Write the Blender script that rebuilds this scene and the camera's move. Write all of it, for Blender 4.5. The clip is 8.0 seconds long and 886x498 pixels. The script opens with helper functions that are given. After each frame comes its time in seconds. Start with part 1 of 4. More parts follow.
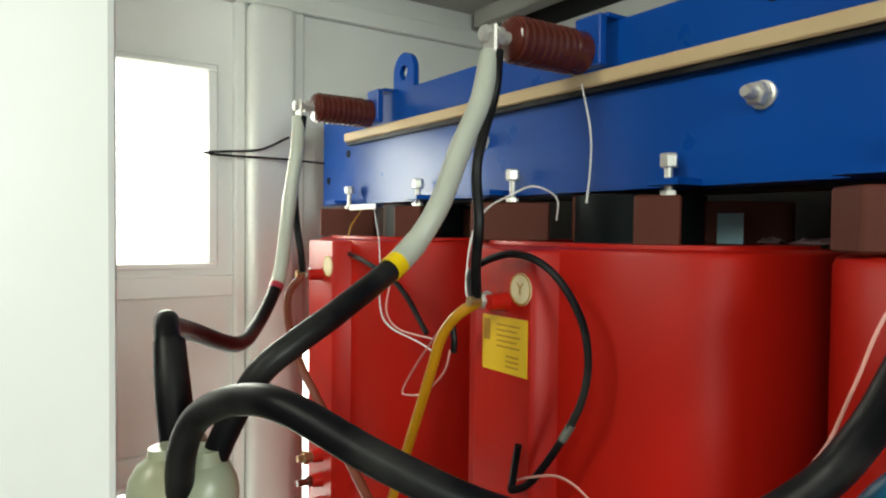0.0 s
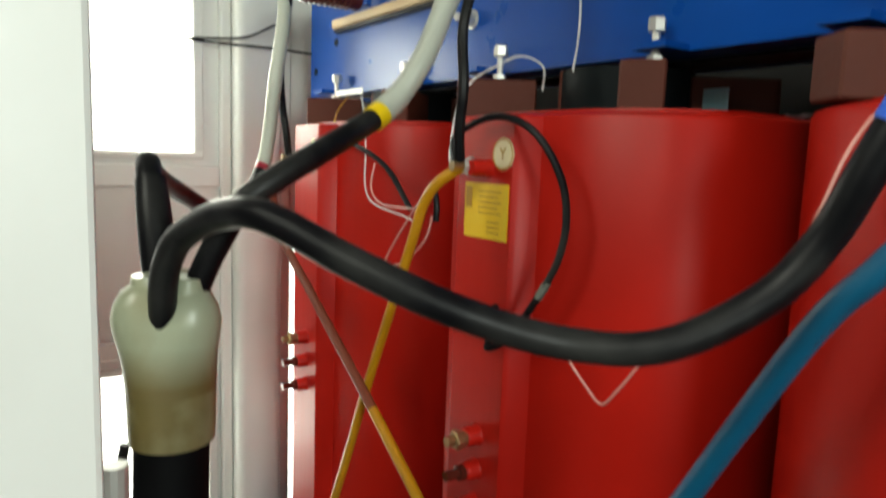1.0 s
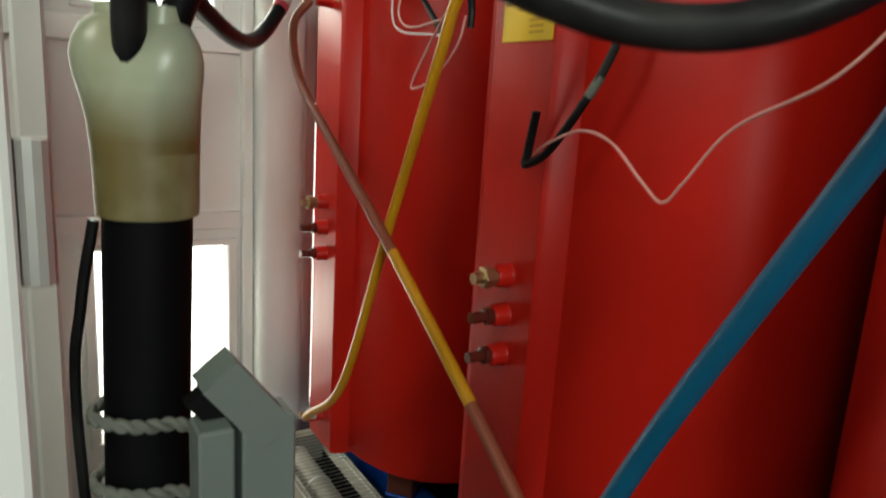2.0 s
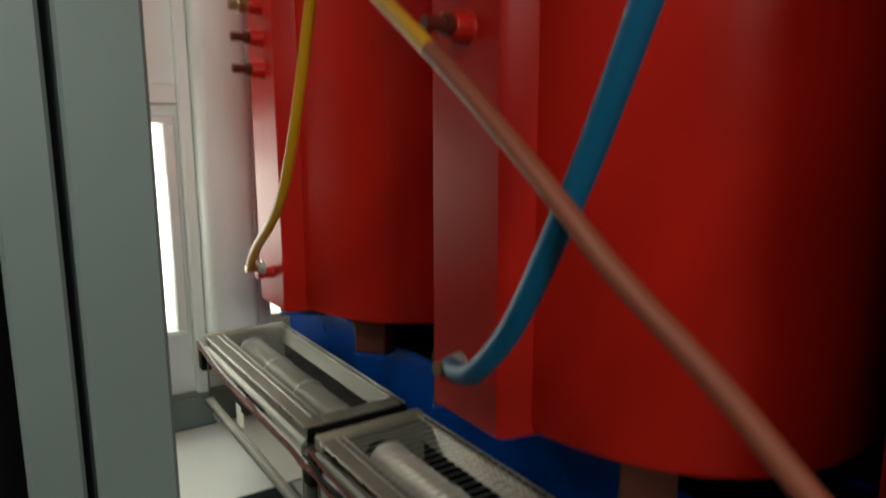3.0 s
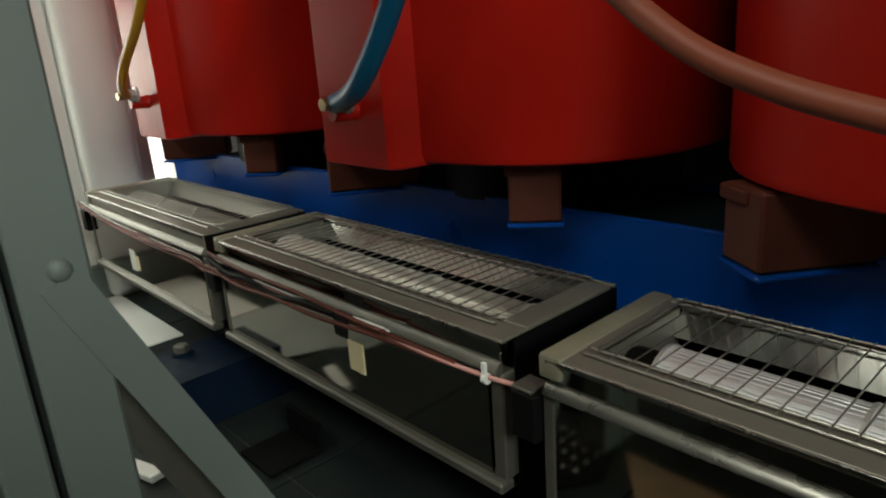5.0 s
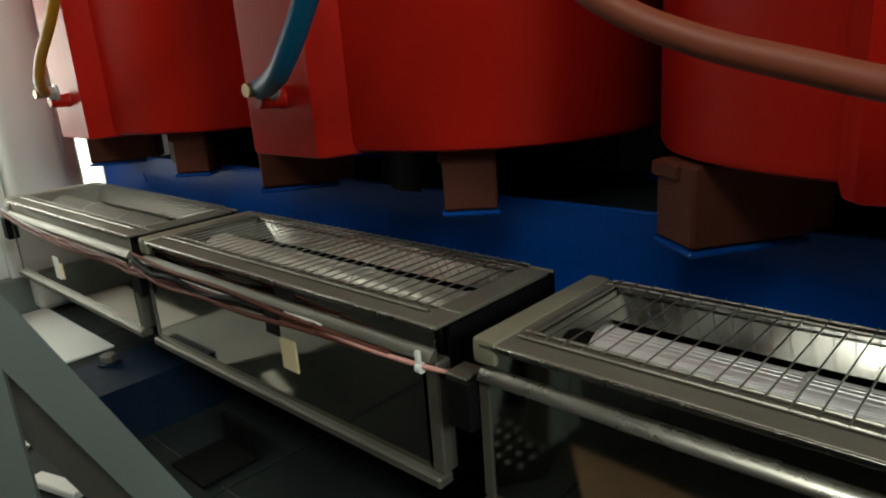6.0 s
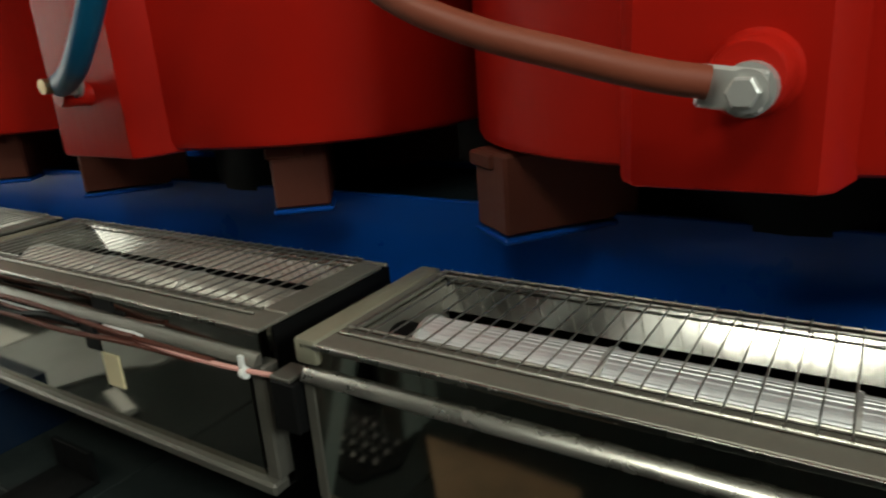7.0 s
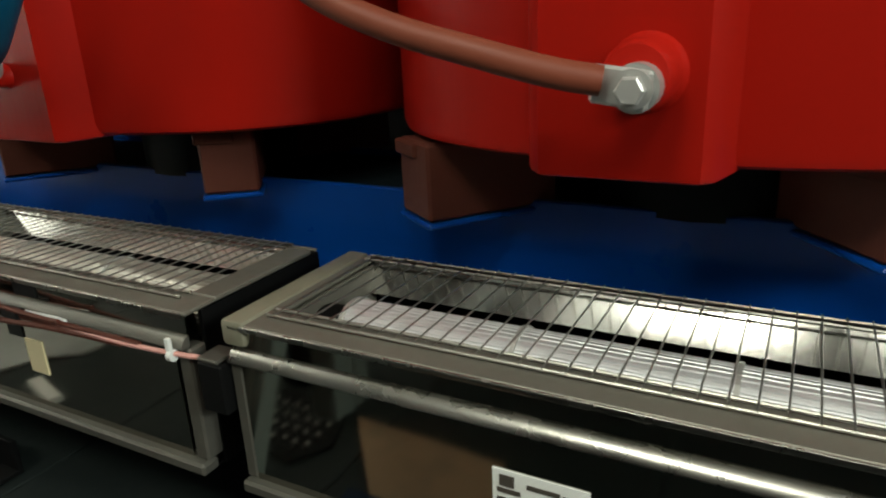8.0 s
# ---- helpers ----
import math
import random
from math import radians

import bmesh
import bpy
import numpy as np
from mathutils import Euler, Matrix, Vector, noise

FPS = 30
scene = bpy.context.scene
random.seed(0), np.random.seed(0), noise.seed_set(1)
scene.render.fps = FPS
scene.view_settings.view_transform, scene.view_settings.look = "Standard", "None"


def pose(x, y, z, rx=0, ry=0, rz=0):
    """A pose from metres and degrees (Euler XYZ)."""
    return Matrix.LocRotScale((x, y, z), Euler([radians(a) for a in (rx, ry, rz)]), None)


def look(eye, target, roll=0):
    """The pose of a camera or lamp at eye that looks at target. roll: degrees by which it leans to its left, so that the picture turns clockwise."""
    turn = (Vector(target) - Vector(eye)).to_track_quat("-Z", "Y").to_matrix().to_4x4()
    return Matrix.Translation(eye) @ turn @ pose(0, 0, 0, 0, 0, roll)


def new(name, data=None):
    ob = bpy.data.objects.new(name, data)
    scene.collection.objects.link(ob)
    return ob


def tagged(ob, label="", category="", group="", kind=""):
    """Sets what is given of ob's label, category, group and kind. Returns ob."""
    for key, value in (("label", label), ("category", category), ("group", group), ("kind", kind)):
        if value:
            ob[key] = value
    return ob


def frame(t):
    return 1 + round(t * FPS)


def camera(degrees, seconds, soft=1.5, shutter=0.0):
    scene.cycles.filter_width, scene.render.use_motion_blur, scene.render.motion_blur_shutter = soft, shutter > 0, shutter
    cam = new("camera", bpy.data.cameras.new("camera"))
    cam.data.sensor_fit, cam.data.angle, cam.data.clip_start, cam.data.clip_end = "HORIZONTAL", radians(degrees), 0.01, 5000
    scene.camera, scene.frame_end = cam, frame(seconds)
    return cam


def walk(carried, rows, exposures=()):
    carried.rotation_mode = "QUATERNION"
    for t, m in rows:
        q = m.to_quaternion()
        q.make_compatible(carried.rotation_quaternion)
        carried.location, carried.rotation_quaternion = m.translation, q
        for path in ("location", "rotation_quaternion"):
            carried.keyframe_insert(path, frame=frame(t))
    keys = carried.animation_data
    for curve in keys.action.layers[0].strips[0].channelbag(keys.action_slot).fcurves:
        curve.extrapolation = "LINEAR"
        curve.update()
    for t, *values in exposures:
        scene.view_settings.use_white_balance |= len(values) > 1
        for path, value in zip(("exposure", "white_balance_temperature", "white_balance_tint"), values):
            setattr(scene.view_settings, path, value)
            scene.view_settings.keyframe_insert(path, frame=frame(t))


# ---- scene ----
cam = camera(66.0, 8.0, soft=2.0, shutter=0.4)
PATH = [
    (0, (0.822, -0.678, 1.639), (-0.836, 0.44, 1.58), 0.6),
    (0.5, (0.817, -0.677, 1.629), (-0.798, 0.497, 1.513), -0.6),
    (1, (0.844, -0.675, 1.538), (-0.782, 0.46, 1.276), 2.1),
    (1.2, (0.806, -0.647, 1.496), (-0.799, 0.499, 1.164), 2.0),
    (2.3, (0.744, -0.56, 1.262), (-0.926, 0.445, 0.813), 3.5),
    (2.5, (0.719, -0.518, 1.204), (-0.932, 0.507, 0.731), 1.7),
    (3, (0.659, -0.48, 0.852), (-0.979, 0.612, 0.5), -0.2),
    (3.5, (0.653, -0.489, 0.735), (-0.861, 0.643, 0.081), -3.4),
    (4, (0.684, -0.525, 0.657), (-0.801, 0.688, 0.088), -0.8),
    (4.5, (0.715, -0.53, 0.637), (-0.725, 0.733, 0.063), -3.1),
    (5, (0.717, -0.518, 0.631), (-0.703, 0.762, 0.046), -4.1),
    (5.2, (0.718, -0.509, 0.621), (-0.673, 0.801, 0.028), -4.0),
    (6.3, (0.719, -0.48, 0.594), (-0.588, 0.926, 0.034), -4.5),
    (6.5, (0.751, -0.467, 0.598), (-0.526, 0.96, 0.021), -4.7),
    (7, (0.76, -0.451, 0.588), (-0.297, 1.138, -0.009), -4.3),
    (7.5, (0.766, -0.457, 0.588), (-0.191, 1.19, -0.022), -3.0),
    (8, (0.788, -0.466, 0.593), (-0.116, 1.199, -0.049), -2.7),
]
walk(cam, [(t, look(eye, target, roll)) for t, eye, target, roll in PATH],
     exposures=[(t, e, 7000, 0) for t, e in ((0.0, -0.2), (1.2, -0.26), (2.5, -0.58), (3.2, -0.55), (4.0, -0.52), (5.0, -0.5), (6.5, -0.38), (7.0, -0.18), (8.0, 0.03))])

# ---- light ----
world = bpy.data.worlds.new("world")
scene.world = world
world.use_nodes = True
wt = world.node_tree
sky = wt.nodes.new("ShaderNodeTexSky")
sky.sky_type, sky.sun_disc = "NISHITA", False
sky.sun_elevation, sky.sun_rotation = radians(50), radians(200)
wt.nodes["Background"].inputs[1].default_value = 0.1
wt.links.new(sky.outputs[0], wt.nodes["Background"].inputs[0])


def area(name, m, sx, sy, power, colour=(1, 1, 1)):
    d = bpy.data.lights.new(name, "AREA")
    d.shape, d.size, d.size_y, d.energy, d.color = "RECTANGLE", sx, sy, power, colour
    ob = new(name, d)
    ob.matrix_world = m
    return ob


# daylight in the window openings of the end wall and in the high and side windows of the room
area("window_daylight", look((-1.38, -0.30, 1.80), (0.2, -0.3, 1.5)), 0.50, 0.30, 9, (0.98, 1.0, 0.95))
area("window_daylight", look((-1.38, -0.28, 0.58), (0.2, -0.28, 0.5)), 0.50, 0.28, 2.6, (0.98, 1.0, 0.95))
area("high_window_daylight", look((0.39, -1.94, 2.72), (0.2, 0.2, 1.2)), 0.76, 0.60, 37, (1.0, 1.0, 0.95))
area("high_window_daylight", look((1.62, -1.94, 2.72), (0.9, 0.2, 1.2)), 0.70, 0.60, 17, (1.0, 1.0, 0.97))
area("side_window_daylight", look((4.14, -1.20, 2.1), (0.2, -0.2, 1.1)), 1.1, 0.9, 125, (0.90, 0.97, 1.0))


# ---- materials ----
def material(name, colour, rough=0.5, metal=0.0, vary=0.12, scale=6.0, bump=0.05, fine=60.0, coat=0.0, rough_vary=0.1, emit=0.0, spec=0.5, stretch=1.0, stain=None, stain_amount=0.0, stain_scale=3.0):
    m = bpy.data.materials.new(name)
    m.use_nodes = True
    nt = m.node_tree
    b = nt.nodes["Principled BSDF"]
    co = nt.nodes.new("ShaderNodeTexCoord")
    n1 = nt.nodes.new("ShaderNodeTexNoise")
    n1.inputs["Scale"].default_value, n1.inputs["Detail"].default_value = scale, 5
    n2 = nt.nodes.new("ShaderNodeTexNoise")
    n2.inputs["Scale"].default_value, n2.inputs["Detail"].default_value = fine, 4
    nt.links.new(co.outputs["Object"], n1.inputs["Vector"])
    mp = nt.nodes.new("ShaderNodeMapping")
    mp.inputs["Scale"].default_value = (1, 1, stretch)
    nt.links.new(co.outputs["Object"], mp.inputs["Vector"])
    nt.links.new(mp.outputs[0], n2.inputs["Vector"])
    mix = nt.nodes.new("ShaderNodeMix")
    mix.data_type = "RGBA"
    dark = tuple(c * (1 - vary) for c in colour)
    light = tuple(min(1, c * (1 + vary)) for c in colour)
    mix.inputs["A"].default_value, mix.inputs["B"].default_value = (*dark, 1), (*light, 1)
    nt.links.new(n1.outputs["Fac"], mix.inputs["Factor"])
    out = mix.outputs["Result"]
    if stain:
        n3 = nt.nodes.new("ShaderNodeTexNoise")
        n3.inputs["Scale"].default_value, n3.inputs["Detail"].default_value = stain_scale, 8
        nt.links.new(co.outputs["Object"], n3.inputs["Vector"])
        ramp = nt.nodes.new("ShaderNodeMapRange")
        ramp.inputs["From Min"].default_value, ramp.inputs["From Max"].default_value = 0.48, 0.72
        ramp.inputs["To Max"].default_value = stain_amount
        nt.links.new(n3.outputs["Fac"], ramp.inputs["Value"])
        mix2 = nt.nodes.new("ShaderNodeMix")
        mix2.data_type = "RGBA"
        mix2.inputs["B"].default_value = (*stain, 1)
        nt.links.new(out, mix2.inputs["A"])
        nt.links.new(ramp.outputs[0], mix2.inputs["Factor"])
        out = mix2.outputs["Result"]
    nt.links.new(out, b.inputs["Base Color"])
    rr = nt.nodes.new("ShaderNodeMapRange")
    rr.inputs["To Min"].default_value, rr.inputs["To Max"].default_value = max(0.02, rough - rough_vary), min(1, rough + rough_vary)
    nt.links.new(n2.outputs["Fac"], rr.inputs["Value"])
    nt.links.new(rr.outputs[0], b.inputs["Roughness"])
    b.inputs["Metallic"].default_value = metal
    b.inputs["Specular IOR Level"].default_value = spec
    b.inputs["Coat Weight"].default_value = coat
    b.inputs["Coat Roughness"].default_value = 0.15
    if bump:
        bp = nt.nodes.new("ShaderNodeBump")
        bp.inputs["Strength"].default_value, bp.inputs["Distance"].default_value = bump, 0.002
        nt.links.new(n2.outputs["Fac"], bp.inputs["Height"])
        nt.links.new(bp.outputs[0], b.inputs["Normal"])
    if emit:
        b.inputs["Emission Color"].default_value, b.inputs["Emission Strength"].default_value = (*colour, 1), emit
    return m


RED = material("red_resin", (0.40, 0.010, 0.006), 0.37, vary=0.16, scale=3, bump=1.0, fine=13, spec=0.17, stretch=0.06)
BLUE = material("blue_paint", (0.0006, 0.052, 0.285), 0.30, vary=0.15, scale=4, bump=0.05, fine=14, spec=0.24, rough_vary=0.06)
# navy taken near black: the shadow on the feet is put into it
NAVYSHADE = material("navy_shade_paint", (0.003, 0.010, 0.026), 0.6, vary=0.2, spec=0.12, stain=(0.015, 0.022, 0.030), stain_amount=0.5, stain_scale=9)
BROWN = material("brown_laminate", (0.088, 0.023, 0.014), 0.6, spec=0.22, vary=0.25, scale=9, bump=0.12, fine=90)
INSUL = material("brown_epoxy", (0.075, 0.014, 0.009), 0.18, vary=0.06, bump=0.0)
WHITE = material("white_paint", (0.80, 0.81, 0.78), 0.42, vary=0.04, scale=2, bump=0.05, fine=30, stain=(0.66, 0.65, 0.60), stain_amount=0.35)
GREY = material("grey_paint", (0.155, 0.185, 0.17), 0.45, vary=0.12, scale=5, bump=0.05, fine=70, stain=(0.11, 0.125, 0.115), stain_amount=0.4)
CEIL = material("ceiling_paint", (0.52, 0.51, 0.47), 0.6, vary=0.06)
STEEL = material("stainless_steel", (0.38, 0.37, 0.33), 0.07, 1.0, vary=0.10, scale=8, bump=0.015, fine=12, rough_vary=0.05, stain=(0.34, 0.31, 0.25), stain_amount=0.4, stain_scale=6)
DULL = material("dusty_steel", (0.20, 0.187, 0.155), 0.46, 0.4, vary=0.2, scale=12, bump=0.08, fine=120, stain=(0.135, 0.124, 0.10), stain_amount=0.6, stain_scale=8)
SCROLL = material("brushed_steel", (0.42, 0.41, 0.38), 0.14, 0.95, vary=0.12, scale=6, bump=0.0, fine=30, stain=(0.27, 0.25, 0.21), stain_amount=0.4, stain_scale=4)
RIDGE = material("polished_bead", (0.34, 0.33, 0.30), 0.28, 1.0, vary=0.12, scale=9, bump=0.01, fine=40, rough_vary=0.08, stain=(0.24, 0.22, 0.18), stain_amount=0.25, stain_scale=5)
DUSTY = material("dusty_alloy", (0.52, 0.50, 0.45), 0.42, 0.8, vary=0.2, scale=9, bump=0.06, fine=60, stain=(0.22, 0.20, 0.16), stain_amount=0.6, stain_scale=6)
IMPEL = material("impeller_alloy", (0.80, 0.81, 0.82), 0.50, 0.9, vary=0.12, scale=25, bump=0.05, fine=60)
BOOTB = material("boot_glue_band", (0.13, 0.10, 0.035), 0.4, vary=0.25, scale=14, bump=0.08, fine=25, stain=(0.27, 0.25, 0.14), stain_amount=0.7, stain_scale=12)
# grimy steel of the fans; also the shaded tone of the slotted strut
GRIMESHADE = material("grimy_shaded_steel", (0.12, 0.113, 0.095), 0.45, 0.5, vary=0.2, scale=14, bump=0.08, fine=90, stain=(0.22, 0.205, 0.175), stain_amount=0.5, stain_scale=9)
CHROME = material("zinc_steel", (0.54, 0.53, 0.50), 0.36, 0.55, vary=0.1, scale=20)
WIRE = material("wire_steel", (0.42, 0.41, 0.37), 0.42, 1.0)
BLACK = material("black_rubber", (0.004, 0.004, 0.005), 0.42, spec=0.16, vary=0.3, scale=10, bump=0.12, fine=50, stain=(0.05, 0.05, 0.046), stain_amount=0.45, stain_scale=9)
TRUNK = material("trunk_rubber", (0.0025, 0.0025, 0.003), 0.6, spec=0.08, vary=0.3, scale=8, bump=0.06, fine=40)
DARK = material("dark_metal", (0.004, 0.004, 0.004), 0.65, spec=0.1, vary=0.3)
SLEEVE = material("grey_heat_shrink", (0.40, 0.42, 0.36), 0.42, vary=0.08, scale=14, bump=0.15, fine=35)
BOOT = material("breakout_boot", (0.33, 0.355, 0.25), 0.34, vary=0.1, scale=10, bump=0.06, fine=20, stain=(0.20, 0.16, 0.07), stain_amount=0.6, stain_scale=9)
# brown glue has soaked up from the lower sleeve into the boot
bt = BOOT.node_tree
soak_co, soak_xyz, soak = bt.nodes.new("ShaderNodeTexCoord"), bt.nodes.new("ShaderNodeSeparateXYZ"), bt.nodes.new("ShaderNodeMapRange")
soak_mix = bt.nodes.new("ShaderNodeMix")
soak_mix.data_type = "RGBA"
soak.inputs["From Min"].default_value, soak.inputs["From Max"].default_value = 1.272, 1.322
soak_mix.inputs["A"].default_value = (0.135, 0.103, 0.038, 1)
boot_bsdf = bt.nodes["Principled BSDF"]
bt.links.new(soak_co.outputs["Object"], soak_xyz.inputs[0])
bt.links.new(soak_xyz.outputs["Z"], soak.inputs["Value"])
bt.links.new(soak.outputs[0], soak_mix.inputs["Factor"])
bt.links.new(boot_bsdf.inputs["Base Color"].links[0].from_socket, soak_mix.inputs["B"])
bt.links.new(soak_mix.outputs["Result"], boot_bsdf.inputs["Base Color"])
YELLOW = material("yellow_tape", (0.75, 0.52, 0.01), 0.4, vary=0.08)
REDTAPE = material("red_tape", (0.32, 0.02, 0.04), 0.4)
BLUETAPE = material("blue_tape", (0.02, 0.10, 0.55), 0.4)
TUBEY = material("yellow_sleeve", (0.46, 0.21, 0.007), 0.38, vary=0.14, scale=15, bump=0.08, fine=40)
TUBEB = material("blue_sleeve", (0.003, 0.075, 0.15), 0.45, spec=0.3, vary=0.2, scale=15, bump=0.08, fine=40)
TUBER = material("brown_sleeve", (0.19, 0.048, 0.026), 0.48, spec=0.3, vary=0.12, scale=15, bump=0.08, fine=40)
LABEL = material("yellow_label", (0.78, 0.50, 0.02), 0.45, vary=0.08, scale=25)
CREAM = material("cream_label", (0.80, 0.68, 0.42), 0.45, vary=0.06)
PAPER = material("white_label", (0.78, 0.78, 0.74), 0.5, vary=0.04)
INK = material("ink", (0.06, 0.05, 0.04), 0.6)
ORANGE = material("label_print", (0.45, 0.22, 0.01), 0.5)
RAIL = material("weathered_rail", (0.23, 0.215, 0.155), 0.5, 0.2, vary=0.2, scale=18, bump=0.08, fine=80, stain=(0.20, 0.18, 0.12), stain_amount=0.6, stain_scale=12)
PLATE = material("worn_floor_plate", (0.36, 0.38, 0.37), 0.45, vary=0.2, scale=5, bump=0.05, fine=60, stain=(0.15, 0.16, 0.155), stain_amount=0.6, stain_scale=6)
BRASS = material("brass", (0.42, 0.30, 0.16), 0.35, 0.9, vary=0.2, scale=30)
WOOD = material("pale_batten", (0.50, 0.37, 0.21), 0.5, vary=0.12, scale=7, bump=0.08, fine=80)
TEAL = material("core_varnish", (0.005, 0.009, 0.011), 0.6, spec=0.15, vary=0.2)
PINK = material("pink_wire", (0.62, 0.30, 0.26), 0.5)
PALE = material("pale_wire", (0.68, 0.68, 0.66), 0.5)
ROPE = material("rope", (0.13, 0.135, 0.115), 0.8, vary=0.25, scale=60, bump=0.3, fine=200)
FLOORM = material("floor_tile", (0.017, 0.022, 0.021), 0.6, vary=0.1, scale=3, spec=0.12, stain=(0.034, 0.036, 0.036), stain_amount=0.5)
GROUT = material("grout", (0.035, 0.036, 0.035), 0.8)
# plaster darkened to lower the fill light from unseen room walls
DIMPLASTER = material("dim_room_plaster", (0.11, 0.11, 0.10), 0.7, vary=0.05, scale=2)
# near black: shade and dim bounce of these walls put into the colour
SHADEWALL = material("shade_dark_paint", (0.025, 0.025, 0.025), 0.6, vary=0.1)
KRAFT = material("brown_board", (0.30, 0.19, 0.11), 0.75, vary=0.25, stain=(0.16, 0.12, 0.08), stain_amount=0.6, stain_scale=14)
PINKW = material("pink_wrap", (0.62, 0.40, 0.42), 0.35, vary=0.1)
SKYB = material("pale_blue_sheet", (0.45, 0.74, 0.88), 0.35, vary=0.15, scale=20)
DAY = material("daylight", (1, 1, 1), 0.9, vary=0, bump=0, emit=2.6)


# ---- building helpers ----
def mesh_of(name, bm, mat, smooth=False):
    me = bpy.data.meshes.new(name)
    bm.normal_update()
    bm.to_mesh(me)
    bm.free()
    for k in (mat if isinstance(mat, (list, tuple)) else [mat]):
        me.materials.append(k)
    if smooth:
        for p in me.polygons:
            p.use_smooth = True
        me.set_sharp_from_angle(angle=radians(40))
    return me


def part(name, bm, mat, parent=None, label="", smooth=False):
    ob = new(name, mesh_of(name, bm, mat, smooth))
    if parent is not None:
        ob.parent = parent
    if label:
        tagged(ob, label)
    return ob


def thing(name, label, category, group="", kind="", at=(0, 0, 0)):
    ob = new(name)
    ob.location = at
    ob.empty_display_size = 0.05
    return tagged(ob, label, category, group, kind)


def box(bm, a, b, bevel=0.0, seg=1):
    """An upright box from corner a to corner b."""
    c = [(a[i] + b[i]) / 2 for i in range(3)]
    s = [abs(b[i] - a[i]) for i in range(3)]
    geo = bmesh.ops.create_cube(bm, size=1, matrix=Matrix.Translation(c) @ Matrix.Diagonal((*s, 1)))
    if bevel:
        es = list({e for v in geo["verts"] for e in v.link_edges})
        bmesh.ops.bevel(bm, geom=es, offset=bevel, segments=seg, profile=0.5, affect="EDGES")
    return bm


def abox(a, b, bevel=0.0, seg=1):
    return box(bmesh.new(), a, b, bevel, seg)


def prism(outline, z0, z1, bevel=0.0):
    """An outline in x and y, drawn up from z0 to z1."""
    bm = bmesh.new()
    low = [bm.verts.new((x, y, z0)) for x, y in outline]
    high = [bm.verts.new((x, y, z1)) for x, y in outline]
    n = len(low)
    bm.faces.new(low[::-1])
    bm.faces.new(high)
    for i in range(n):
        bm.faces.new((low[i], low[(i + 1) % n], high[(i + 1) % n], high[i]))
    if bevel:
        es = [e for e in bm.edges if abs(e.verts[0].co.z - e.verts[1].co.z) < 1e-6]
        bmesh.ops.bevel(bm, geom=es, offset=bevel, segments=2, profile=0.5, affect="EDGES")
    return bm


def lathe(profile, m=Matrix(), seg=24):
    """A profile of (radius, height) turned round z, then placed by m."""
    bm = bmesh.new()
    rings = []
    for r, z in profile:
        rings.append([bm.verts.new(m @ Vector((r * math.cos(2 * math.pi * k / seg), r * math.sin(2 * math.pi * k / seg), z))) for k in range(seg)])
    for a, b in zip(rings, rings[1:]):
        for k in range(seg):
            bm.faces.new((a[k], a[(k + 1) % seg], b[(k + 1) % seg], b[k]))
    bm.faces.new(rings[0][::-1])
    bm.faces.new(rings[-1])
    return bm


def smooth_line(points, step=8):
    """A Catmull-Rom line through points."""
    p = [Vector(q) for q in points]
    p = [p[0] * 2 - p[1]] + p + [p[-1] * 2 - p[-2]]
    out = []
    for i in range(1, len(p) - 2):
        a, b, c, d = p[i - 1:i + 3]
        for k in range(step):
            t = k / step
            out.append(0.5 * ((2 * b) + (c - a) * t + (2 * a - 5 * b + 4 * c - d) * t * t + (3 * b - a - 3 * c + d) * t ** 3))
    out.append(p[-2])
    return out


def hose(points, radius, seg=12, step=8, line=None):
    """A round hose along a smooth line; radius may be a function of 0..1."""
    line = line or smooth_line(points, step)
    bm = bmesh.new()
    up = Vector((0.13, 0.31, 0.94))
    rings = []
    for i, q in enumerate(line):
        d = (line[min(i + 1, len(line) - 1)] - line[max(i - 1, 0)]).normalized()
        s = d.cross(up)
        if s.length < 1e-3:
            s = d.cross(Vector((1, 0, 0)))
        s.normalize()
        up = s.cross(d)
        r = radius(i / (len(line) - 1)) if callable(radius) else radius
        rings.append([bm.verts.new(q + r * (math.cos(2 * math.pi * k / seg) * s + math.sin(2 * math.pi * k / seg) * up)) for k in range(seg)])
    for a, b in zip(rings, rings[1:]):
        for k in range(seg):
            bm.faces.new((a[k], a[(k + 1) % seg], b[(k + 1) % seg], b[k]))
    bm.faces.new(rings[0][::-1])
    bm.faces.new(rings[-1])
    return bm


def along_y(x, y, z):
    """A pose whose z axis points to -y, with its origin at the place."""
    return Matrix.Translation((x, y, z)) @ Matrix.Rotation(radians(90), 4, "X")


def hexagon(m, r, h):
    return lathe([(r * 0.92, 0), (r, h * 0.08), (r, h * 0.85), (r * 0.86, h)], m, 6)


# ---- setting ----
WX = -1.31

def structure(name, bm, mat, label, category="", smooth=False):
    return tagged(part(name, bm, mat, None, "", smooth), label, category or name.split("_")[0], kind="structure")


def wall_with_openings():
    """The end wall of sheet steel with its window openings, in butted boxes."""
    bm = bmesh.new()
    a, b = WX - 0.05, WX
    bands = [(0, 0.29, []), (0.29, 0.865, [(-0.44, -0.075), (0.20, 0.27)]), (0.865, 1.30, [(0.20, 0.27)]), (1.30, 1.53, []),
             (1.53, 2.11, [(-0.44, -0.112)]), (2.11, 2.46, [])]
    for z0, z1, gaps in bands:
        y = -0.66
        for g0, g1 in gaps:
            box(bm, (a, y, z0), (b, g0, z1))
            y = g1
        box(bm, (a, y, z0), (b, 1.05, z1))
    return bm


